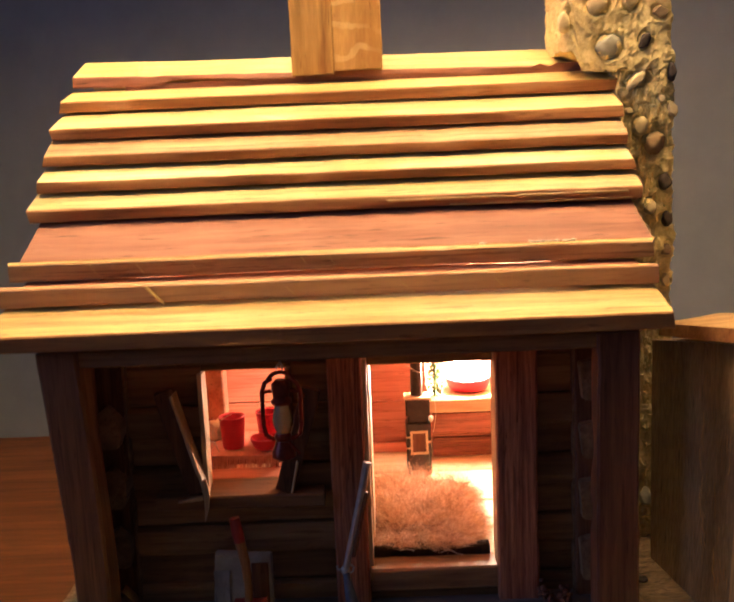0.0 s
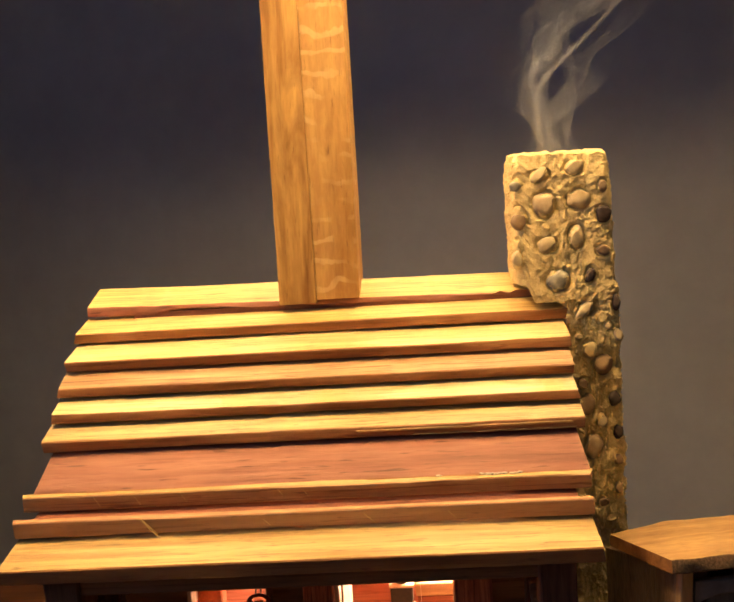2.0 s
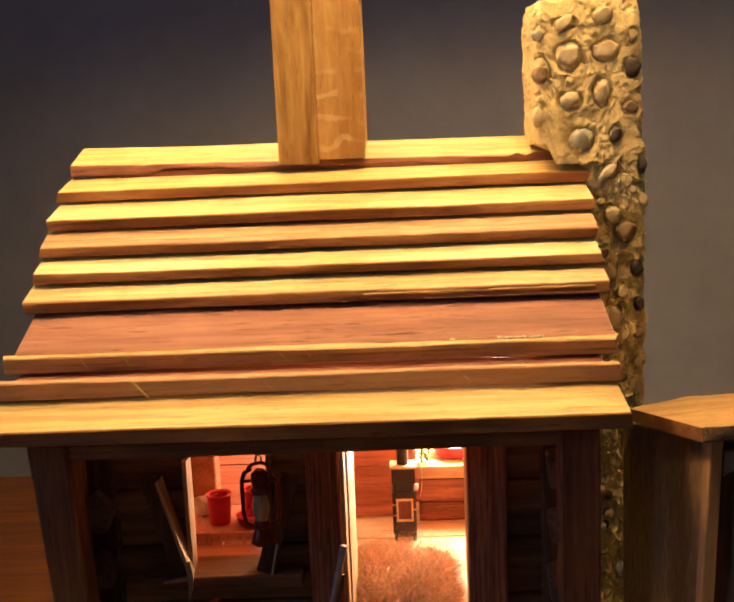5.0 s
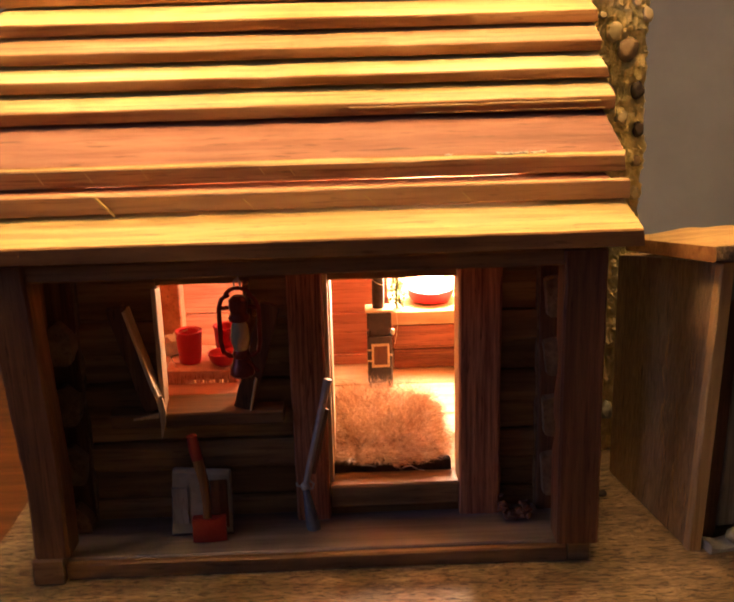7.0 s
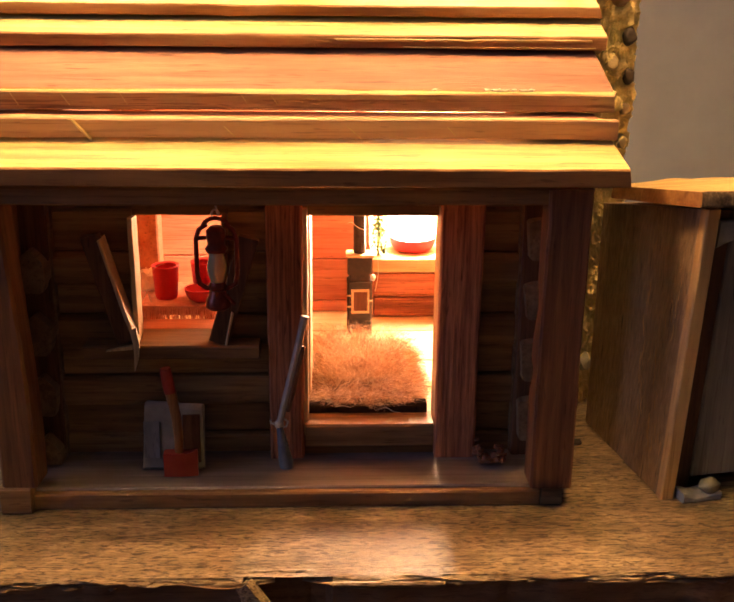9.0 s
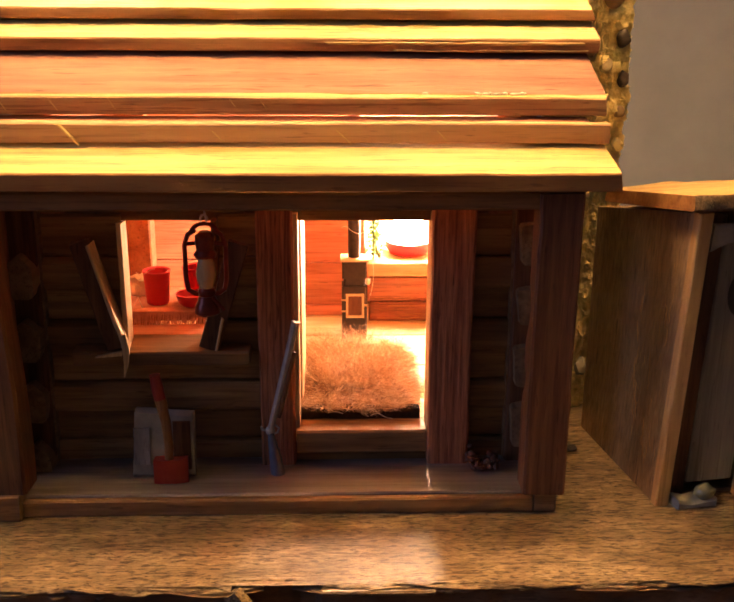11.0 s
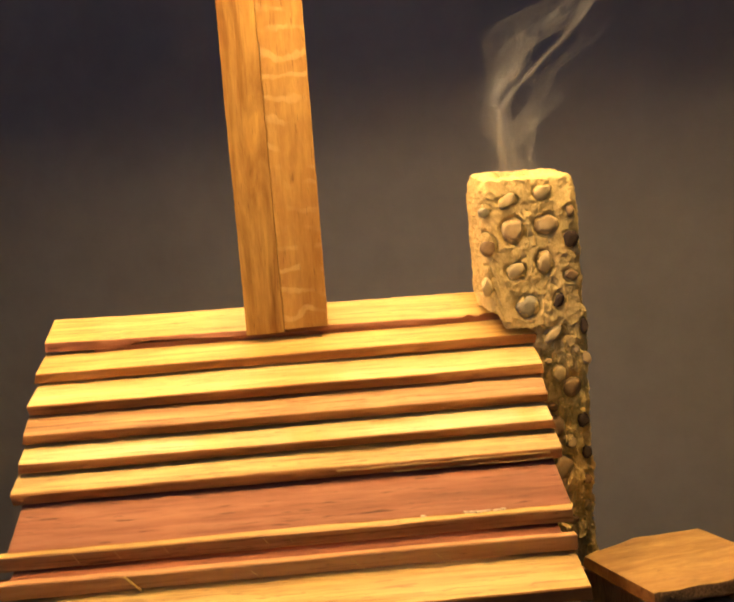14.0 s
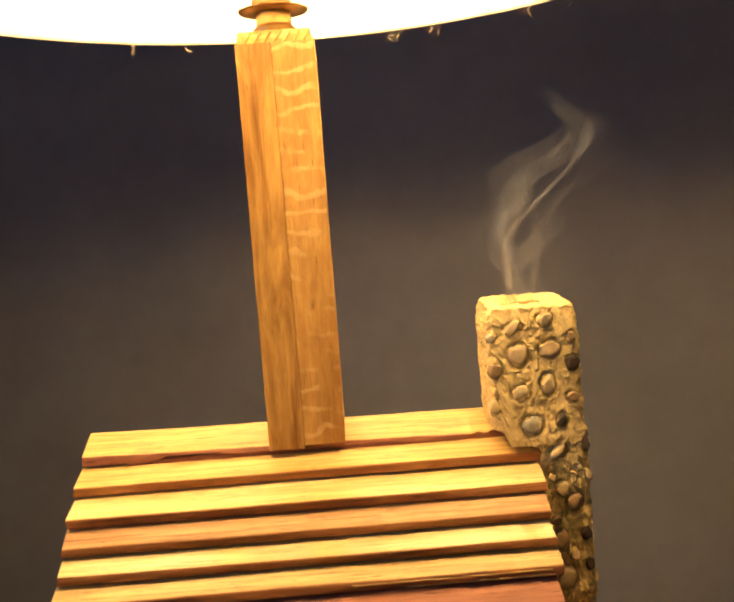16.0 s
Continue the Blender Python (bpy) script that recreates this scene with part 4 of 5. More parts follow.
ring_skin(cap, rings)
part("post_cap", cap, AMBER_PALE, lamp, "chamfered end of the post", False)
for k in range(7):
    x = -0.0188 + 0.0052 * k
    part("cap_notch", tube([(x, 0.1180, 0.4300), (x + 0.004, 0.1192, 0.4362)], 0.0005, 6), AMBER, lamp)
part("neck", lathe([(0.011, 0.4372), (0.0115, 0.441), (0.0095, 0.443), (0.0095, 0.4495)], -0.0028, 0.137), BRASS, lamp, "brass lamp neck")
part("saucer", lathe([(0.006, 0.4496), (0.0185, 0.4502), (0.0190, 0.4510), (0.006, 0.4516)], -0.0028, 0.137, 0, 40), BRASS, lamp, "thin flat brass saucer")
part("socket", lathe([(0.0100, 0.4517), (0.0105, 0.455), (0.0105, 0.510), (0.0120, 0.515), (0.0120, 0.550)], -0.0035, 0.137), SOCKET, lamp, "brown socket sleeve")
for spot in BULBS:
    way = (spot - Vector((LAMP_X, LAMP_Y, spot.z))) * 0.25
    part("socket_arm", tube([(LAMP_X, LAMP_Y, 0.545), (LAMP_X + way.x, LAMP_Y + way.y, 0.540), (spot.x - way.x, spot.y - way.y, 0.535), (spot.x, spot.y, spot.z - 0.052), (spot.x, spot.y, spot.z - 0.038)], 0.005, 10), BRASS, lamp, "curved brass arm of a bulb")
    part("bulb", lathe([(0.010, -0.040), (0.012, -0.034), (0.020, -0.018), (0.028, -0.004), (0.030, 0.006), (0.027, 0.018), (0.018, 0.027), (0.006, 0.031)], spot.x, spot.y, spot.z, 24), BULB_GLOW, lamp, "lit frosted bulb")
SH_Z0, SH_Z1, SH_R0, SH_R1 = 0.492, 0.79, 0.280, 0.180
shade = bmesh.new()
prof = [(SH_R0, SH_Z0), (SH_R0 - 0.0002, SH_Z0 + 0.006), (SH_R1, SH_Z1), (SH_R1 - 0.0016, SH_Z1), (SH_R0 - 0.0018, SH_Z0 + 0.006), (SH_R0 - 0.0016, SH_Z0)]
rows = [[shade.verts.new((LAMP_X + r * math.cos(2 * math.pi * j / 96), LAMP_Y + r * math.sin(2 * math.pi * j / 96), z)) for j in range(96)] for r, z in prof]
for a in range(6):
    p, q = rows[a], rows[(a + 1) % 6]
    for j in range(96):
        shade.faces.new((p[j], p[(j + 1) % 96], q[(j + 1) % 96], q[j]))
part("shade", shade, SHADE, lamp, "pale glowing fabric lampshade")
part("shade_trim", tube([(LAMP_X + (SH_R0 + 0.0005) * math.cos(2 * math.pi * j / 96), LAMP_Y + (SH_R0 + 0.0005) * math.sin(2 * math.pi * j / 96), SH_Z0) for j in range(97)], 0.0014, 6), SHADE, lamp)
for w in (0.5, 2.6, 4.7):
    part("shade_spoke", tube([(LAMP_X + 0.012 * math.cos(w), LAMP_Y + 0.012 * math.sin(w), 0.540), (LAMP_X + 0.05 * math.cos(w), LAMP_Y + 0.05 * math.sin(w), 0.63),
                              (LAMP_X + 0.05 * math.cos(w), LAMP_Y + 0.05 * math.sin(w), 0.77), (LAMP_X + 0.179 * math.cos(w), LAMP_Y + 0.179 * math.sin(w), 0.788)], 0.0016, 6), BRASS, lamp)

rng = random.Random(77)
for k in range(14):
    w = math.pi / 2 + rng.uniform(-1.0, 1.0)
    p = Vector((LAMP_X + SH_R0 * math.cos(w), LAMP_Y + SH_R0 * math.sin(w), SH_Z0 - 0.0008))
    pts = [p]
    for q in range(rng.randint(3, 7)):
        p = p + Vector((rng.uniform(-0.0035, 0.0035), rng.uniform(-0.002, 0.002), rng.uniform(-0.0030, 0.0002)))
        pts.append(p)
    part("frayed_thread", tube(pts, 0.00015, 4), PAPER, lamp)

# ---------------------------------------------------------------- outhouse
outhouse = thing("outhouse", 0.1395, 0.0025, 0, "small dark wooden outhouse with a flat sloping roof", "outhouse", turn=8.8)


def shed_part(name, b, mat, label="", smooth=True, parent=None):
    if name not in ("roof", "door_stone", "glue_lump", "back_wall"):
        for v in b.verts:
            v.co.x += 0.0055 * v.co.z / 0.11 * max(0.0, 1 - v.co.y / 0.06)
    return part(name, b, mat, parent or outhouse, label, smooth, True)


side = bmesh.new()
prof = [(0.004, 0), (0.0715, 0), (0.0715, 0.0985), (0.004, 0.110)]
ring_skin(side, [[(0.0, y, z) for y, z in prof], [(0.003, y, z) for y, z in prof]])
shed_part("side_wall", side, SHED_SIDE_Z, "brown glue-streaked side panel", False)
side = bmesh.new()
ring_skin(side, [[(0.053, y, z) for y, z in prof], [(0.056, y, z) for y, z in prof]])
shed_part("side_wall", side, SHED_SIDE_Z, "", False)
shed_part("back_wall", slab(0.0032, 0.0528, 0.068, 0.0713, 0, 0.0985, "z", 0.0, 3, 4), SHED_SIDE_Z)
shed_part("corner_trim", slab(-0.0006, 0.0048, 0.0, 0.0042, 0.0, 0.1105, "z", 0.0003, 301, 26, 0.0005), TAN_Z, "tan corner strip")
shed_part("front_board", slab(0.0050, 0.0135, 0.006, 0.009, 0.0, 0.1090, "z", 0.0003, 302, 14, 0.0005), STAIN_Z)
door = shed_part("door", slab(0.0137, 0.0325, 0.0055, 0.0085, 0.006, 0.0985, "z", 0.0003, 303, 14, 0.0006), GREY_Z, "grey door with a crescent cut-out")
# Solid black plate on the door; paints the darkness inside the crescent cut-out.
moon = bmesh.new()
mp = [(0.0245 + 0.0062 * math.cos(a), 0.0800 + 0.0092 * math.sin(a)) for a in [radians(100 + 160 * i / 12) for i in range(13)]]
mp += [(0.0258 + 0.0028 * math.cos(a), 0.0800 + 0.0086 * math.sin(a)) for a in [radians(260 - 160 * i / 12) for i in range(13)]]
ring_skin(moon, [[(x, 0.0052, z) for x, z in mp], [(x, 0.0056, z) for x, z in mp]])
shed_part("crescent", moon, BLACK, "black crescent plate painting the dark cut-out", False, door)
head = slab(0.0062, 0.0330, 0.0015, 0.0056, 0.0965, 0.1060, "x", 0.0004, 304, 24, 0.0006)
for v in head.verts:
    if v.co.z < 0.100:
        v.co.z += 0.0038 * max(0.0, 1 - ((v.co.x - 0.0196) / 0.0134) ** 2)
shed_part("door_head", head, WHITEWASH, "pale grey arched board over the door")
shed_part("door_post", slab(0.0330, 0.0430, -0.003, 0.006, 0.0, 0.1060, "z", 0.0004, 305, 18, 0.0008), TAN_Z, "tan post beside the door")
shed_part("front_board", slab(0.0432, 0.0555, 0.004, 0.008, 0.0, 0.1090, "z", 0.0004, 306, 14, 0.0006), STAIN_Z)
lid = section_board([(-0.0055, 0.1125), (0.0755, 0.1022), (0.0755, 0.1074), (-0.0055, 0.1180)], 0.0, 0.0650, 0.0011, 310, 40, 0.0007, 0.0012)
for v in lid.verts:
    if v.co.y < 0.0:
        v.co.y += 0.0012 * noise.noise(Vector((v.co.x * 190, 3, v.co.z * 300)))
    if v.co.y > 0.07:
        v.co.y += 0.005 * noise.noise(Vector((v.co.x * 45, 7, 0))) - 0.012 * abs(v.co.x - 0.030) / 0.03 * (v.co.x < 0.030)
lid.transform(Matrix.Translation((-0.0005, 0, 0)))
shed_roof = shed_part("roof", lid, SHED_ROOF, "weathered tan roof slab with a rough sawn edge")
shed_roof.data.materials.append(EDGE)
shed_roof.data.materials.append(CHARRED)
for p in shed_roof.data.polygons:
    if p.normal.y < -0.6:
        p.material_index = 2
    elif p.normal.z < -0.3 or abs(p.normal.x) > 0.8:
        p.material_index = 1
step = section_board([(-0.0045, 0.0), (0.0035, 0.0), (0.0035, 0.0042), (-0.0045, 0.0036)], 0.0062, 0.0215, 0.0006, 311, 20, 0.0009)
for v in step.verts:
    v.co.z *= 1.0 - 0.35 * math.exp(-((v.co.x - 0.012) / 0.004) ** 2)
shed_part("door_stone", step, WHITEWASH, "pale worn step at the door")
shed_part("glue_lump", blob(0.0175, -0.002, 0.0058, 0.0042, 0.003, 0.0030, 5, 0.3, 3), GLASS, "clear lump of glue on the step")
# Thin tan streaks: glue squiggles, with their gleam put into the colour.
rng = random.Random(8)
for k in range(42):
    y, z = rng.uniform(0.006, 0.030), rng.uniform(0.010, 0.088)
    pts = [(-0.0004, y, z)]
    for s in range(5):
        y += rng.uniform(-0.0012, 0.0012)
        z += rng.uniform(0.0004, 0.0022)
        pts.append((-0.0004, y, z))
    shed_part("glue_streak", tube(pts, rng.uniform(0.00007, 0.00015), 4), TAN_Z)

# ---------------------------------------------------------------- things on the porch
axe = thing("toy_axe", -0.041, 0.0125, 0.0068, "toy axe with red head and wooden handle", "axe")
hp = [(-0.0412, 0.0125, 0.0120), (-0.0408, 0.0128, 0.0220), (-0.0415, 0.0133, 0.0310), (-0.0432, 0.0138, 0.0400)]
part("handle", tube(hp, 0.0017, 10, [0.0016, 0.0017, 0.0019, 0.0021]), HANDLE, axe)
part("grip", tube([(-0.0432, 0.0138, 0.0398), (-0.0440, 0.0140, 0.0440), (-0.0448, 0.0142, 0.0492)], 0.0021, 10, [0.0022, 0.0023, 0.0020]), RED, axe, "red painted grip")
headb = bmesh.new()
hh = [(-0.0465, 0.0075, 0.0165), (-0.0430, 0.0074, 0.0166), (-0.0375, 0.0073, 0.0164), (-0.0340, 0.0070, 0.0176)]
ring_skin(headb, [[(x, 0.0125 - w, z0), (x, 0.0125 + w, z0), (x, 0.0125 + w * 0.9, z1), (x, 0.0125 - w * 0.9, z1)] for (x, z0, z1), w in zip(hh, (0.0024, 0.0025, 0.0020, 0.0005))])
part("head", headb, RED, axe, "red painted axe head")

crate = thing("small_crate", -0.043, 0.019, 0.0068, "small chipped whitewashed box leaning on the log wall", "box")


def lean_back(b):
    for v in b.verts:
        v.co.y += 0.12 * (v.co.z - 0.0068)
    return b


cb = section_board([(0.0160, 0.0069), (0.0205, 0.0069), (0.0205, 0.0330), (0.0160, 0.0335)], -0.0555, -0.0320, 0.0007, 401, 20, 0.0012)
for v in cb.verts:
    v.co.x += (0.06 if v.co.x < -0.044 else -0.02) * (v.co.z - 0.0069) * (1 if abs(v.co.x + 0.0437) > 0.008 else 0)
    v.co.z -= 0.08 * (v.co.x + 0.0555) * (1 if v.co.z > 0.02 else 0)
part("body", lean_back(cb), WHITEWASH, crate)
part("panel", lean_back(slab(-0.0400, -0.0335, 0.0153, 0.0158, 0.0105, 0.0290, "z", 0.0002, 402, 8, 0.0002)), STAIN_Z, crate, "dark worn panel on the box")
part("panel", lean_back(slab(-0.0545, -0.0485, 0.0153, 0.0158, 0.0125, 0.0265, "z", 0.0002, 403, 8, 0.0002)), GREY_Z, crate, "grey worn panel on the box")

rifle = thing("toy_rifle", 0.0, 0.0175, 0.0068, "small pewter toy rifle leaning on the door casing", "rifle")


def along(f, off=0.0):
    """A place on the rifle: 0 the butt, 0.27 the lock, 1 the muzzle."""
    butt, lock, muzzle = Vector((-0.0008, 0.0130, 0.0086)), Vector((-0.0036, 0.0150, 0.0262)), Vector((0.0064, 0.0188, 0.0675))
    p = butt.lerp(lock, f / 0.27) if f < 0.27 else lock.lerp(muzzle, (f - 0.27) / 0.73)
    return p + Vector((off, 0, 0))


part("stock", tube([along(0.0), along(0.05), along(0.14), along(0.26)], 0.002, 10, [0.0027, 0.0028, 0.0021, 0.0012]), BLUED, rifle, "blue-grey flared stock")
part("barrel", tube([along(0.27), along(0.4), along(0.7), along(0.86), along(1.0)], 0.0013, 8, [0.0012, 0.0013, 0.0013, 0.0014, 0.0017]), PEWTER, rifle)
part("fore_end", tube([along(0.36, 0.0020), along(0.5, 0.0020), along(0.8, 0.0019)], 0.001, 8, [0.0008, 0.0011, 0.0008]), STAIN_Z, rifle, "dark wooden fore-end")
part("lock", blob(*along(0.27), 0.0018, 0.0014, 0.0018, 3, 0.3), PEWTER, rifle)
part("hammer", tube([along(0.27, -0.001), along(0.28, -0.0032), along(0.30, -0.0036)], 0.0005, 6), PEWTER, rifle)
part("trigger_guard", tube([along(0.25, 0.0008), along(0.26, 0.0026), along(0.29, 0.0030), along(0.31, 0.0012)], 0.0004, 6), PEWTER, rifle)

lantern = thing("hanging_lantern", -0.0245, 0.011, 0.0732, "dark red miniature hurricane lantern hanging under the eave", "lantern")
LX, LY = -0.0241, 0.0110
part("tank", lathe([(0.0036, 0.0732), (0.0045, 0.0740), (0.0043, 0.0765), (0.0034, 0.0780), (0.0029, 0.0800)], LX, LY), LANTERN, lantern)
part("burner", lathe([(0.0028, 0.0801), (0.0032, 0.0815), (0.0026, 0.0830)], LX, LY), LANTERN, lantern)
part("globe", lathe([(0.0024, 0.0831), (0.0032, 0.0855), (0.0036, 0.0880), (0.0031, 0.0910), (0.0024, 0.0938)], LX, LY), GLASS, lantern, "smoky glass globe")
part("hood", lathe([(0.0036, 0.0939), (0.0040, 0.0950), (0.0030, 0.0965), (0.0034, 0.0990), (0.0034, 0.1015), (0.0018, 0.1030)], LX, LY), LANTERN, lantern)
for sx in (-1, 1):
    arm = [(LX + sx * 0.0030, LY, 0.1035), (LX + sx * 0.0058, LY, 0.1018), (LX + sx * 0.0070, LY, 0.0985), (LX + sx * 0.0070, LY, 0.0860), (LX + sx * 0.0062, LY, 0.0822), (LX + sx * 0.0040, LY, 0.0808), (LX + sx * 0.0020, LY, 0.0806)]
    part("side_tube", tube(arm, 0.00085, 8), LANTERN, lantern)
part("cross_bar", tube([(LX - 0.0068, LY, 0.0985), (LX, LY, 0.0990), (LX + 0.0068, LY, 0.0985)], 0.0008, 6), LANTERN, lantern)
part("top_arch", tube([(LX + 0.0045 * math.cos(a), LY, 0.1022 + 0.0035 * math.sin(a)) for a in [math.pi * i / 10 for i in range(11)]], 0.0008, 6), LANTERN, lantern)
part("hook", tube([(LX + 0.0012 * math.cos(a), LY, 0.1072 + 0.0016 * math.sin(a)) for a in [2 * math.pi * i / 12 for i in range(12)]] + [(LX, LY, 0.1110)], 0.0004, 6), PEWTER, lantern)
part("wick_knob", tube([(LX + 0.0020, LY - 0.002, 0.0800), (LX + 0.0060, LY - 0.002, 0.0752)], 0.0007, 6), LANTERN, lantern)

pile = thing("pine_cone", 0.0758, 0.0215, 0.0068, "dark red-brown pine cone scraps on the porch floor", "cone")
rng = random.Random(12)
for k in range(36):
    c = (0.0765 + rng.uniform(-0.0062, 0.0062), 0.0205 + rng.uniform(-0.006, 0.006), 0.0085 + min(0.0075, abs(rng.gauss(0, 0.0034))))
    part("scale", blob(*c, rng.uniform(0.0010, 0.0022), rng.uniform(0.0008, 0.0018), rng.uniform(0.0006, 0.0014), k, 0.4, 1, rng.uniform(-1, 1)), CONE, pile)
single("paper_chip", slab(0.0795, 0.0832, 0.0262, 0.0275, 0.0069, 0.0074, "x", 0.0003, 5, 6, 0.0001), PAPER, "tiny pale chip lying on the porch floor", "chip")
scrap = single("black_scrap", blob(0.118, 0.0500, 0.0012, 0.0030, 0.0020, 0.0014, 9, 0.6, 2), BLACK, "small black scrap lying on the base board", "scrap")

# ---------------------------------------------------------------- inside the cabin
rug = thing("fur_rug", 0.032, 0.072, 0.018, "thick fluffy brown fur rug on the cabin floor", "rug")


RUG_X, RUG_HALF = 0.0290, 0.0242


def rug_top(x, y):
    u, v = (x - RUG_X) / (RUG_HALF + 0.001), (y - 0.0755) / 0.044
    rim = 0.0022 * math.exp(-((v + 0.78) / 0.16) ** 2) + 0.0012 * math.exp(-((abs(u) - 0.75) / 0.2) ** 2)
    return 0.0180 + 0.0100 * max(0.0, 1 - abs(u) ** 4) * max(0.0, 1 - abs(v) ** (9 if v < 0 else 3)) + rim + 0.0048 * noise.noise(Vector((x * 95, y * 60, 1)))


bm = bmesh.new()
rows = []
for j in range(25):
    row = []
    for i in range(25):
        u, v = -1 + i / 12, -1 + j / 12
        x, y = RUG_X + RUG_HALF * u * (1 + 0.06 * noise.noise(Vector((v * 2, 1, 0)))), 0.0755 + 0.0425 * v * (1 + 0.06 * noise.noise(Vector((u * 2, 5, 0))))
        row.append(bm.verts.new((x, y, rug_top(x, y) - 0.0012)))
    rows.append(row)
for j in range(24):
    for i in range(24):
        bm.faces.new((rows[j][i], rows[j][i + 1], rows[j + 1][i + 1], rows[j + 1][i]))
part("hide", bm, HIDE, rug, "dark hide under the fur")
bm = bmesh.new()
rng = random.Random(21)
for k in range(12500):
    u, v = rng.uniform(-1, 1), rng.uniform(-1, 1)
    if abs(u) ** 4 + abs(v) ** 4 > 1:
        continue
    x, y = RUG_X + RUG_HALF * u, 0.0755 + 0.0425 * v
    z = rug_top(x, y) - 0.0015
    if y < 0.044:
        z = max(z, 0.0268)
    ln = rng.choice((0.004, 0.007, 0.010, 0.016)) * rng.uniform(0.8, 1.2)
    combed = v < -0.55 + 0.2 * noise.noise(Vector((x * 120, 2, 0))) or abs(u) > 0.72 + 0.2 * noise.noise(Vector((7, y * 70, 0)))
    a = 2 * math.pi * 1.6 * noise.noise(Vector((x * 150, y * 110, 3))) + rng.uniform(-0.9, 0.9)
    d = Vector((0.9 * math.cos(a) + 0.35 * u, 0.9 * math.sin(a) + 0.25 * v - 0.15, rng.uniform(0.15, 0.9))).normalized()
    if combed:
        lock = noise.noise(Vector((x * 260, y * 160, 9)))
        d = Vector((0.9 * u + 1.1 * lock + rng.uniform(-0.2, 0.2), -0.9 if v < -0.5 else 0.3 * lock, rng.uniform(-0.1, 0.45) + 0.4 * lock)).normalized()
        ln = rng.uniform(0.006, 0.012)
    side = d.cross(Vector((rng.uniform(-1, 1), rng.uniform(-1, 1), rng.uniform(-1, 1)))).normalized()
    w = side * rng.uniform(0.00004, 0.00010)
    curl = d.cross(side) * ln * (rng.uniform(0.05, 0.40) if combed else rng.uniform(0.15, 0.75))
    pts = [Vector((x, y, z))]
    for q in (1, 2, 3):
        f = q / 3
        p = pts[0] + d * ln * (f - 0.25 * f * f) + curl * math.sin(f * rng.uniform(2.2, 4.2))
        p.z = max(p.z, 0.0276 - 0.0042 * math.exp(-((p.x - 0.0345) / 0.0035) ** 2) + 0.0012 * noise.noise(Vector((p.x * 260, 4, 0))) if y < 0.050 else 0.0188)
        p.y = max(p.y, 0.0285)
        pts.append(p)
    rows = [(bm.verts.new(p - w * (1 - 0.25 * i)), bm.verts.new(p + w * (1 - 0.25 * i))) for i, p in enumerate(pts)]
    for (a0, a1), (b0, b1) in zip(rows, rows[1:]):
        bm.faces.new((a0, a1, b1, b0))
me = bpy.data.meshes.new("fur")
bm.transform(Matrix.Translation((-0.032, -0.072, -0.018)))
bm.to_mesh(me)
bm.free()
me.materials.append(FUR)
fur = new("fur", me)
fur.parent = rug
tagged(fur, "loose curly brown hairs", kind="stuff")

# Added strip: stands for shade under the fur and blocks light at the threshold.
part("under_edge", section_board([(0.0318, 0.0184), (0.0375, 0.0184), (0.0375, 0.0276), (0.0322, 0.0268)], 0.0055, 0.0532, 0.0009, 490, 30, 0.0012), RUG_SHADE, rug, "added black strip for the shade under the rug front")


def loose_thread(points, label="thin pale loose thread caught inside the cabin"):
    """A stray fibre, bent smoothly through a few points."""
    pts = [Vector(p) for p in points]
    fine = []
    for i in range(len(pts) - 1):
        p0, p1, p2, p3 = pts[max(i - 1, 0)], pts[i], pts[i + 1], pts[min(i + 2, len(pts) - 1)]
        for k in range(6):
            t = k / 6
            fine.append(0.5 * (2 * p1 + (p2 - p0) * t + (2 * p0 - 5 * p1 + 4 * p2 - p3) * t * t + (3 * p1 - p0 - 3 * p2 + p3) * t ** 3))
    return single("loose_thread", tube(fine + [pts[-1]], 0.00013, 5), PAPER, label, "thread", "loose threads")


THREADS = [loose_thread(p) for p in (
    [(0.0240, 0.1395, 0.0745), (0.0262, 0.1385, 0.0752), (0.0288, 0.1388, 0.0728), (0.0318, 0.1392, 0.0715), (0.0345, 0.1400, 0.0718)],
    [(0.0400, 0.1640, 0.0505), (0.0404, 0.1632, 0.0440), (0.0398, 0.1630, 0.0380), (0.0388, 0.1632, 0.0330)],
    [(0.0340, 0.0310, 0.0248), (0.0370, 0.0300, 0.0262), (0.0400, 0.0298, 0.0246), (0.0425, 0.0302, 0.0240)],
    [(0.0175, 0.0310, 0.0262), (0.0205, 0.0298, 0.0272), (0.0235, 0.0300, 0.0262)],
    [(-0.0560, 0.0560, 0.0612), (-0.0580, 0.0550, 0.0700), (-0.0535, 0.0548, 0.0760), (-0.0500, 0.0552, 0.0775)],
    [(-0.0600, 0.0560, 0.0612), (-0.0560, 0.0548, 0.0690), (-0.0555, 0.0550, 0.0735), (-0.0575, 0.0552, 0.0760)])]

stove = thing("iron_stove", 0.0302, 0.1445, 0.018, "small dark iron stove with a pipe and pale trim", "stove")
SX, SY = 0.0302, 0.1445
part("body", slab(SX - 0.0062, SX + 0.0062, SY - 0.0055, SY + 0.0060, 0.0205, 0.0440, "z", 0.0002, 501, 10, 0.0009), IRON, stove)
part("neck", slab(SX - 0.0052, SX + 0.0052, SY - 0.0045, SY + 0.0050, 0.0440, 0.0480, "z", 0.0002, 502, 6, 0.0009), IRON, stove)
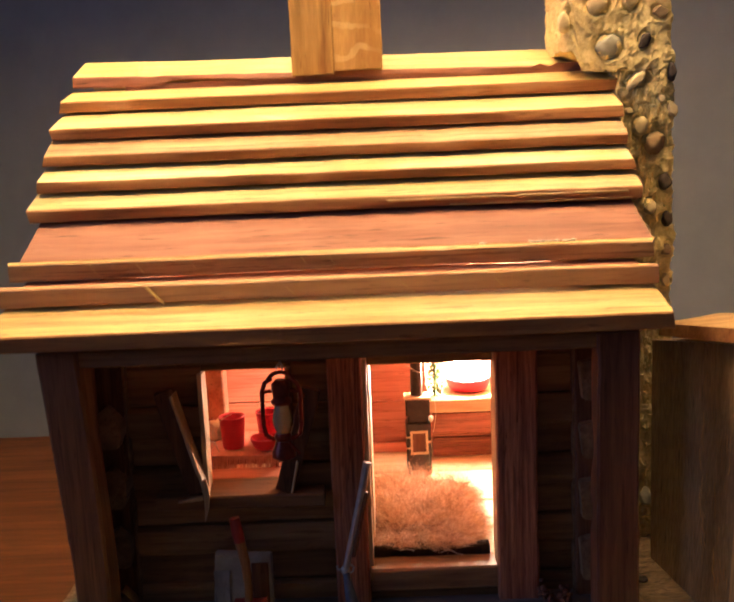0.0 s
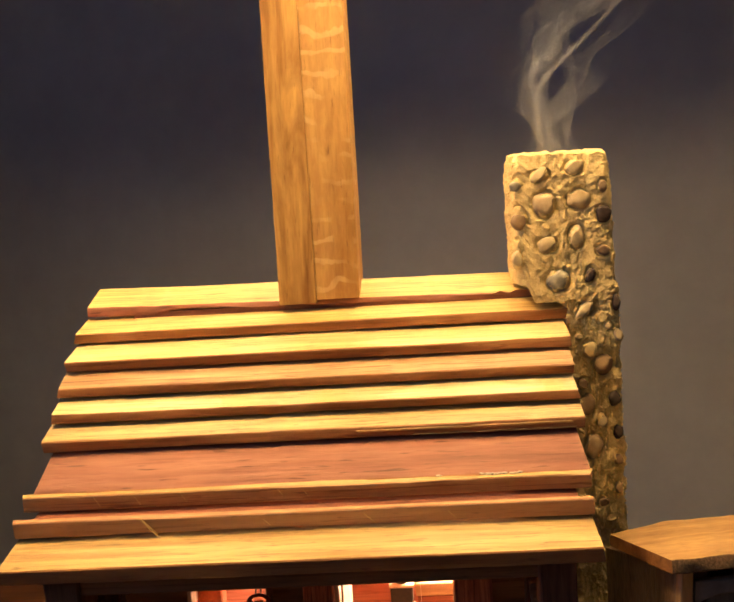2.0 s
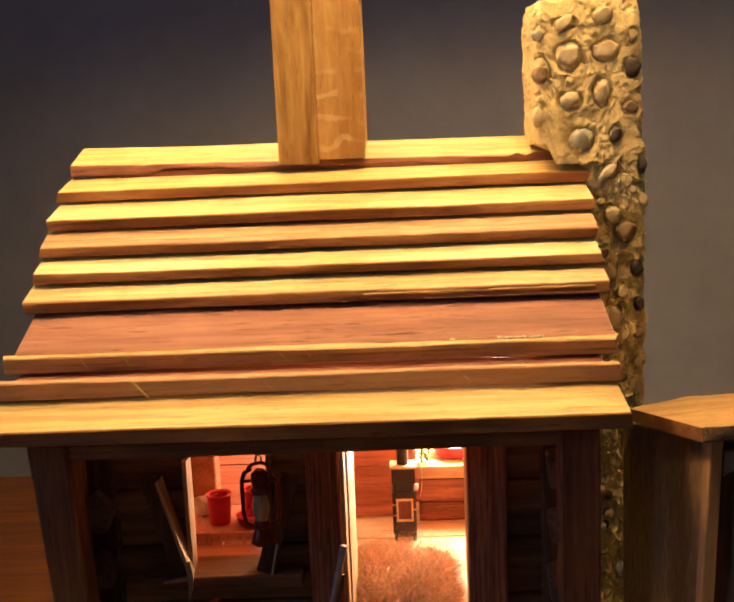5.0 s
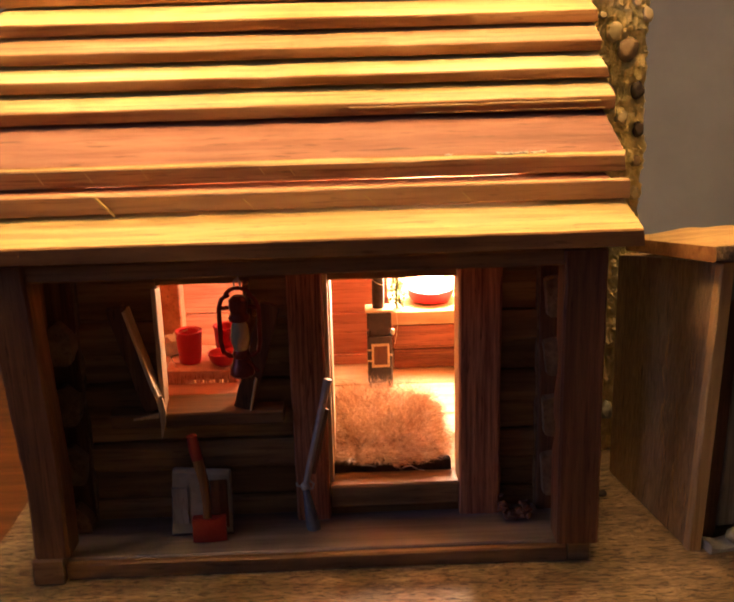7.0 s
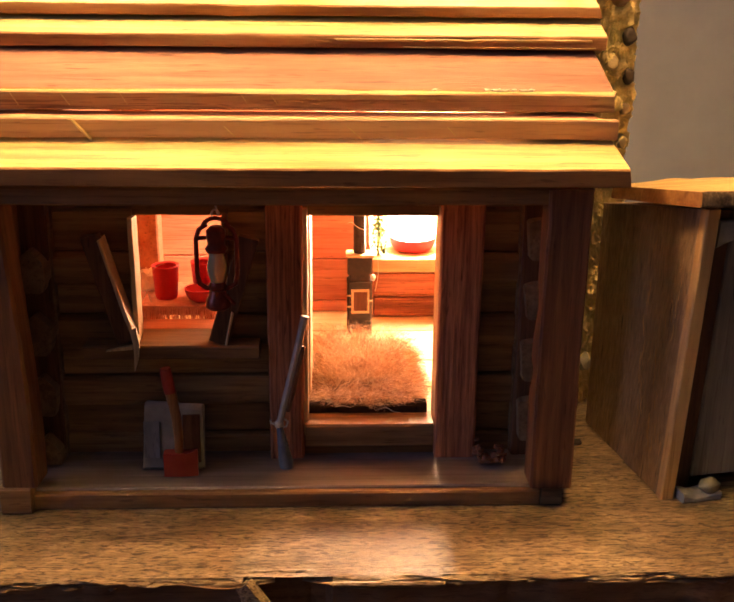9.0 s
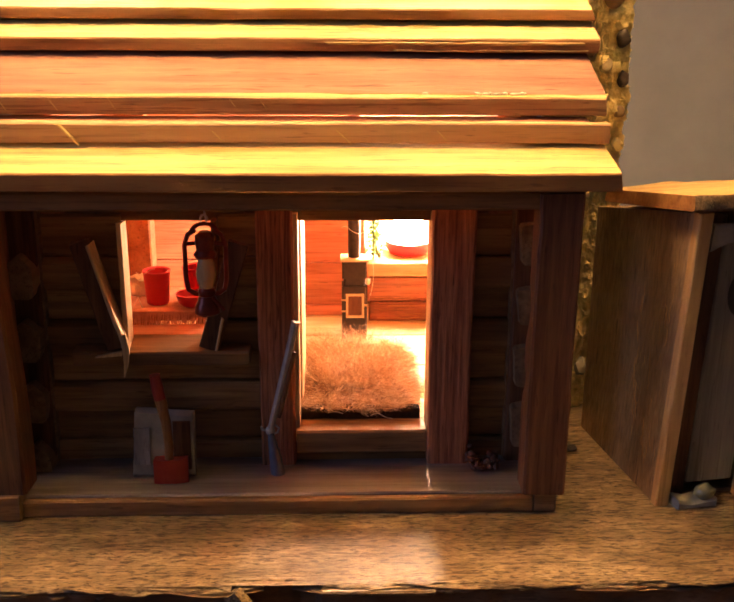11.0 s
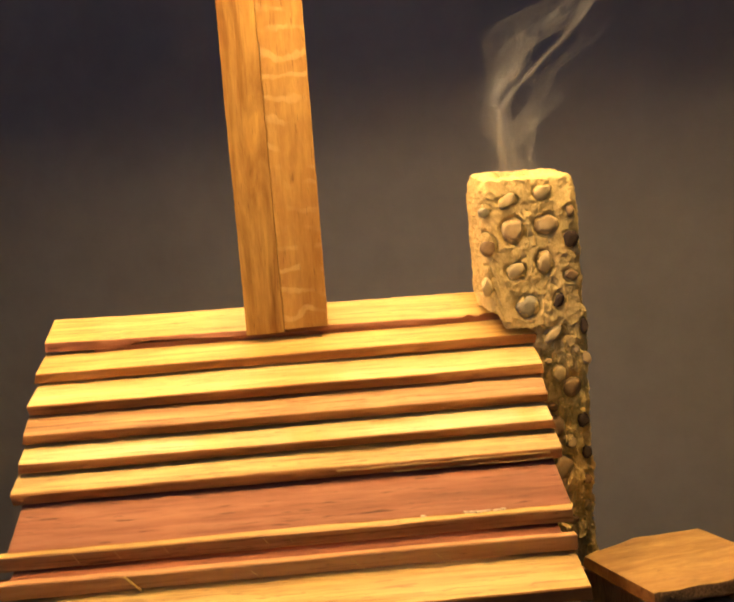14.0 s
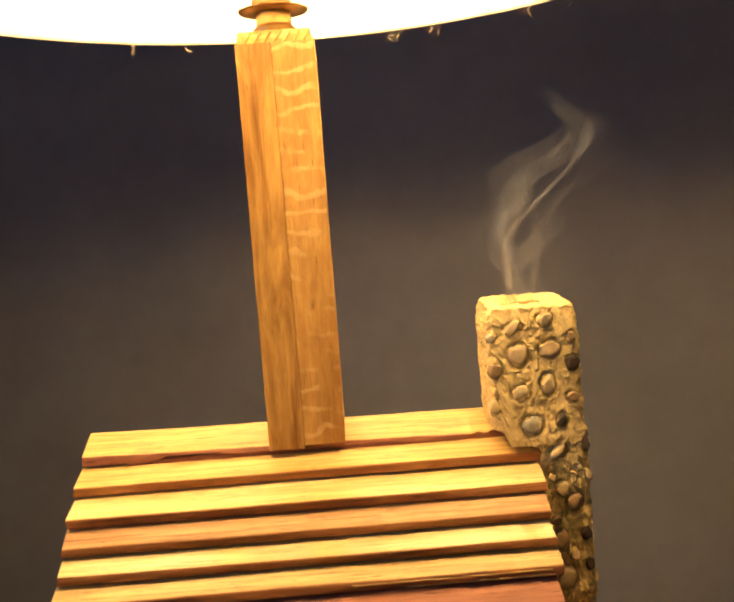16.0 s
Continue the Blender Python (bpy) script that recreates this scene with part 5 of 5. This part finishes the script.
part("top_box", slab(SX - 0.0060, SX + 0.0060, SY - 0.0052, SY + 0.0058, 0.0480, 0.0560, "z", 0.0002, 503, 6, 0.0006), IRON, stove)
part("top_plate", slab(SX - 0.0068, SX + 0.0068, SY - 0.0060, SY + 0.0066, 0.0560, 0.0572, "x", 0.0002, 504, 6, 0.0004), IRON_PALE, stove, "pale top plate")
part("pipe", lathe([(0.0030, 0.0573), (0.0030, 0.19)], SX - 0.0002, SY, 0, 18), IRON, stove, "dark stove pipe")
fr = joined(*[slab(*b, "x" if i < 2 else "z", 0.0001, 510 + i, 6, 0.0002) for i, b in enumerate([
    (SX - 0.0042, SX + 0.0046, SY - 0.0064, SY - 0.0056, 0.0395, 0.0407), (SX - 0.0042, SX + 0.0046, SY - 0.0064, SY - 0.0056, 0.0288, 0.0300),
    (SX - 0.0042, SX - 0.0031, SY - 0.0064, SY - 0.0056, 0.0300, 0.0395), (SX + 0.0035, SX + 0.0046, SY - 0.0064, SY - 0.0056, 0.0300, 0.0395)])])
part("fire_door", slab(SX - 0.0031, SX + 0.0035, SY - 0.0061, SY - 0.0056, 0.0300, 0.0395, "z", 0.0001, 520, 6, 0.0002), BARK_Z, stove, "reddish fire door")
part("door_trim", fr, IRON_PALE, stove, "pale square trim round the fire door")
for zz in (0.0320, 0.0375):
    part("hinge", slab(SX - 0.0064, SX - 0.0042, SY - 0.0062, SY - 0.0056, zz - 0.0004, zz + 0.0004, "x", 0.0001, 521, 4, 0.0001), IRON_PALE, stove)
part("latch", slab(SX + 0.0046, SX + 0.0064, SY - 0.0062, SY - 0.0056, 0.0345, 0.0354, "x", 0.0001, 522, 4, 0.0001), IRON_PALE, stove)
part("damper_knob", blob(SX + 0.0066, SY - 0.002, 0.0455, 0.0013, 0.0013, 0.0018, 2, 0.1), PAPER, stove, "pale round knob")
for lx in (-0.005, 0.005):
    for ly in (-0.0045, 0.005):
        part("leg", slab(SX + lx - 0.001, SX + lx + 0.001, SY + ly - 0.001, SY + ly + 0.001, 0.0181, 0.0205, "z", 0.0, 3, 2, 0.0002), IRON, stove)

for piece in stove.children:
    piece.data.transform(Matrix.Diagonal((1, 1, 1.035, 1)))

bunk = thing("bunk", 0.060, 0.183, 0.018, "brown wooden bunk along the back wall", "bunk")
for k, (z0, z1) in enumerate([(0.0182, 0.0290), (0.0293, 0.0425)]):
    part("front_board", slab(0.0385, 0.079, 0.1660, 0.1695, z0, z1, "x", 0.0006, 530 + k, 16, 0.0006), BUNK, bunk)
part("top_board", slab(0.0375, 0.079, 0.1645, 0.1975, 0.0428, 0.0500, "x", 0.0004, 533, 16, 0.0006), INSIDE_FLOOR, bunk, "pale top board")

rng = random.Random(77)
for k in range(16):
    ln = rng.uniform(0.010, 0.034)
    x0 = rng.uniform(0.039, 0.0785 - ln)
    z = 0.0200 + 0.0088 * (k + rng.uniform(-0.3, 0.3)) / 16
    part("grain_ridge", tube([(x0 + ln * q / 9, 0.1657, z + 0.0007 * noise.noise(Vector((x0 * 300 + q * 0.6, k, 0)))) for q in range(10)], rng.uniform(0.00010, 0.00022), 5), BUNK if k % 4 else EDGE, bunk)
part("grain_ridge", tube([(0.0388 + 0.0399 * q / 24, 0.1655, 0.0306 + 0.0009 * noise.noise(Vector((q * 0.7, 3, 0)))) for q in range(25)], 0.0004, 6), EDGE, bunk, "raised paler ridge along the board")

night = thing("small_lamp", ROOM_BULB.x, ROOM_BULB.y, 0.050, "small tall lit white bulb in a red collar on the bunk", "lamp")
part("collar", lathe([(0.0070, 0.0502), (0.0100, 0.0512), (0.0118, 0.0540), (0.0122, 0.0575), (0.0114, 0.0575), (0.0092, 0.0525)], ROOM_BULB.x, ROOM_BULB.y), CUP_RED, night, "shallow red collar")
part("bulb", blob(ROOM_BULB.x, ROOM_BULB.y, ROOM_BULB.z, 0.0088, 0.0086, 0.0290, 4, 0.0, 3), ROOM_GLOW, night, "glowing white bulb")
plant = thing("green_sprig", 0.0405, 0.1715, 0.050, "small green sprig standing on the bunk", "plant")
part("stem", tube([(0.0405, 0.1715, 0.0501), (0.0410, 0.1715, 0.085)], 0.0006, 6), LEAF, plant)
rng = random.Random(31)
bm = bmesh.new()
for k in range(520):
    z = rng.uniform(0.0515, 0.088)
    a, r = rng.uniform(0, 6.28), rng.uniform(0.001, 0.0046)
    c = Vector((0.0412 + r * math.cos(a), 0.1715 + r * math.sin(a), z))
    u = Vector((rng.uniform(-1, 1), rng.uniform(-1, 1), rng.uniform(-1, 1))).normalized() * 0.0013
    w = u.cross(Vector((0.3, 0.5, 0.8))).normalized() * 0.0007
    bm.faces.new([bm.verts.new(c + q) for q in (-u, w, u, -w)])
leaves = part("leaves", bm, LEAF, plant, "tiny green leaves", False)

nook = thing("inner_table", -0.056, 0.066, 0.018, "small table by the window under a rust fringed cloth", "table")
part("top", slab(-0.0775, -0.029, 0.052, 0.088, 0.0570, 0.0600, "x", 0.0003, 540, 12, 0.0005), INSIDE, nook)
for lx in (-0.074, -0.033):
    for ly in (0.056, 0.084):
        part("leg", slab(lx - 0.002, lx + 0.002, ly - 0.002, ly + 0.002, 0.0181, 0.0570, "z", 0.0002, 3, 4, 0.0004), INSIDE_Y, nook)
cloth = thing("fringed_cloth", -0.055, 0.066, 0.0601, "rust coloured woven cloth with a fringe", "cloth")
part("weave", slab(-0.0772, -0.0292, 0.0512, 0.085, 0.0602, 0.0612, "x", 0.0004, 545, 24, 0.0003), CLOTH, cloth)
rng = random.Random(5)
fr = bmesh.new()
for k in range(150):
    x = -0.0770 + 0.0476 * k / 149
    p0 = Vector((x, 0.0511, 0.0608))
    p2 = p0 + Vector((rng.uniform(-0.0008, 0.0008), -0.0012 + rng.uniform(-0.0005, 0.0005), -0.0050 + rng.uniform(-0.001, 0.001)))
    q = Vector((0.00016, 0, 0))
    fr.faces.new([fr.verts.new(v) for v in (p0 - q, p0 + q, p2 + q, p2 - q)])
part("fringe", fr, CLOTH, cloth, "loose hanging fringe", False)
bench = thing("inner_bench", -0.054, 0.044, 0.018, "plain bench under the window inside the cabin", "bench")
part("seat", slab(-0.0775, -0.022, 0.0385, 0.0506, 0.0532, 0.0560, "x", 0.0003, 550, 12, 0.0005), INSIDE, bench)
for lx in (-0.073, -0.027):
    part("leg", slab(lx - 0.002, lx + 0.002, 0.0415, 0.048, 0.0181, 0.0532, "z", 0.0002, 3, 4, 0.0004), INSIDE_Y, bench)


def cup(cx, cy, z):
    c = thing("red_cup", cx, cy, z, "small red tapered cup on the cloth", "cup", "cups on the table")
    part("wall", lathe([(0.0041, 0.0), (0.0045, 0.0006), (0.0054, 0.0130), (0.0057, 0.0134), (0.0054, 0.0138), (0.0042, 0.0134), (0.0038, 0.0030)], cx, cy, z, 28), CUP_RED, c)
    return c


cup_one = cup(-0.0508, 0.062, 0.0614)
cup_two = copy_thing(cup_one, pose(-0.0360, 0.068, 0.0614))
bowl = single("red_bowl", lathe([(0.0030, 0.0613), (0.0052, 0.0630), (0.0066, 0.0668), (0.0060, 0.0668), (0.0044, 0.0640)], -0.0365, 0.0575), CUP_RED, "small red bowl beside the cups", "bowl")
wad = single("crumpled_paper", blob(-0.058, 0.0735, 0.0655, 0.0070, 0.0045, 0.0048, 7, 0.7, 3), PAPER, "crumpled pale paper behind the cups", "paper")

# ---------------------------------------------------------------- smoke
def smoke_sheet(bm, seed, path, width, strength):
    """A curling veil of smoke: a bent ribbon, thickest in its middle and fading to nothing at its rims."""
    dens = bm.verts.layers.float["veil"]
    across, n = 9, len(path)
    rows = []
    for s, p in enumerate(path):
        f = s / (n - 1)
        a = 0.9 * noise.noise(Vector((seed * 2.3, f * 2.5, 0)))
        side = Vector((math.cos(a), math.sin(a), 0.25 * math.sin(3 * f + seed)))
        row = []
        for i in range(across):
            u = -1 + 2 * i / (across - 1)
            w = width * (0.35 + 0.9 * f)
            q = Vector(p) + side * u * w + Vector((0, w * 0.7 * math.sin(u * 2.2 + seed + 3 * f), 0.2 * w * math.sin(u * 3 + seed)))
            v = bm.verts.new(q)
            rim = 0.25 + 0.75 * (u * u if seed % 2 else 1 - u * u)
            v[dens] = strength * rim * (1 - u ** 8) * min(1.0, 8 * f + 0.35) * (1 - f) ** 0.8 if 0 < i < across - 1 else 0.0
            row.append(v)
        rows.append(row)
    for a, b in zip(rows, rows[1:]):
        for i in range(across - 1):
            bm.faces.new((a[i], a[i + 1], b[i + 1], b[i]))


bm = bmesh.new()
bm.verts.layers.float.new("veil")
for k, (x0, wid, top, lean, swirl, strength) in enumerate([
        (0.107, 0.0060, 0.080, 0.004, 0.014, 0.50), (0.114, 0.0070, 0.115, 0.018, 0.020, 0.45), (0.121, 0.0050, 0.130, 0.030, 0.022, 0.55),
        (0.130, 0.0070, 0.070, 0.002, 0.012, 0.40), (0.136, 0.0050, 0.100, 0.016, 0.018, 0.45), (0.118, 0.0030, 0.140, 0.050, 0.026, 0.60),
        (0.126, 0.0030, 0.125, 0.060, -0.014, 0.55), (0.112, 0.0028, 0.105, 0.026, -0.016, 0.50)]):
    path = []
    for s in range(41):
        f = s / 40
        z = 0.276 + top * (f - 0.12 * f * f)
        pinch = 1 - 0.55 * math.sin(math.pi * min(1, f * 1.3))
        x = 0.121 + (x0 - 0.121) * pinch + lean * f * f * 0.8 + swirl * f * math.sin(1.5 + 6.0 * f + k * 0.5) + 0.022 * f * noise.noise(Vector((k * 1.1, f * 4.5, 2)))
        y = 0.137 + 0.010 * f * math.cos(4.5 * f + k) + 0.006 * noise.noise(Vector((k * 1.7, f * 4, 7)))
        path.append((x, y, z))
    smoke_sheet(bm, k + 1, path, wid * 1.5, strength * 0.68)
smoke = part("smoke", bm, SMOKE)
tagged(smoke, "thin pale smoke curling from the chimney top", "smoke", "", "stuff")

# ---------------------------------------------------------------- front wall and room set deeper, scaled from a camera eye to fit view
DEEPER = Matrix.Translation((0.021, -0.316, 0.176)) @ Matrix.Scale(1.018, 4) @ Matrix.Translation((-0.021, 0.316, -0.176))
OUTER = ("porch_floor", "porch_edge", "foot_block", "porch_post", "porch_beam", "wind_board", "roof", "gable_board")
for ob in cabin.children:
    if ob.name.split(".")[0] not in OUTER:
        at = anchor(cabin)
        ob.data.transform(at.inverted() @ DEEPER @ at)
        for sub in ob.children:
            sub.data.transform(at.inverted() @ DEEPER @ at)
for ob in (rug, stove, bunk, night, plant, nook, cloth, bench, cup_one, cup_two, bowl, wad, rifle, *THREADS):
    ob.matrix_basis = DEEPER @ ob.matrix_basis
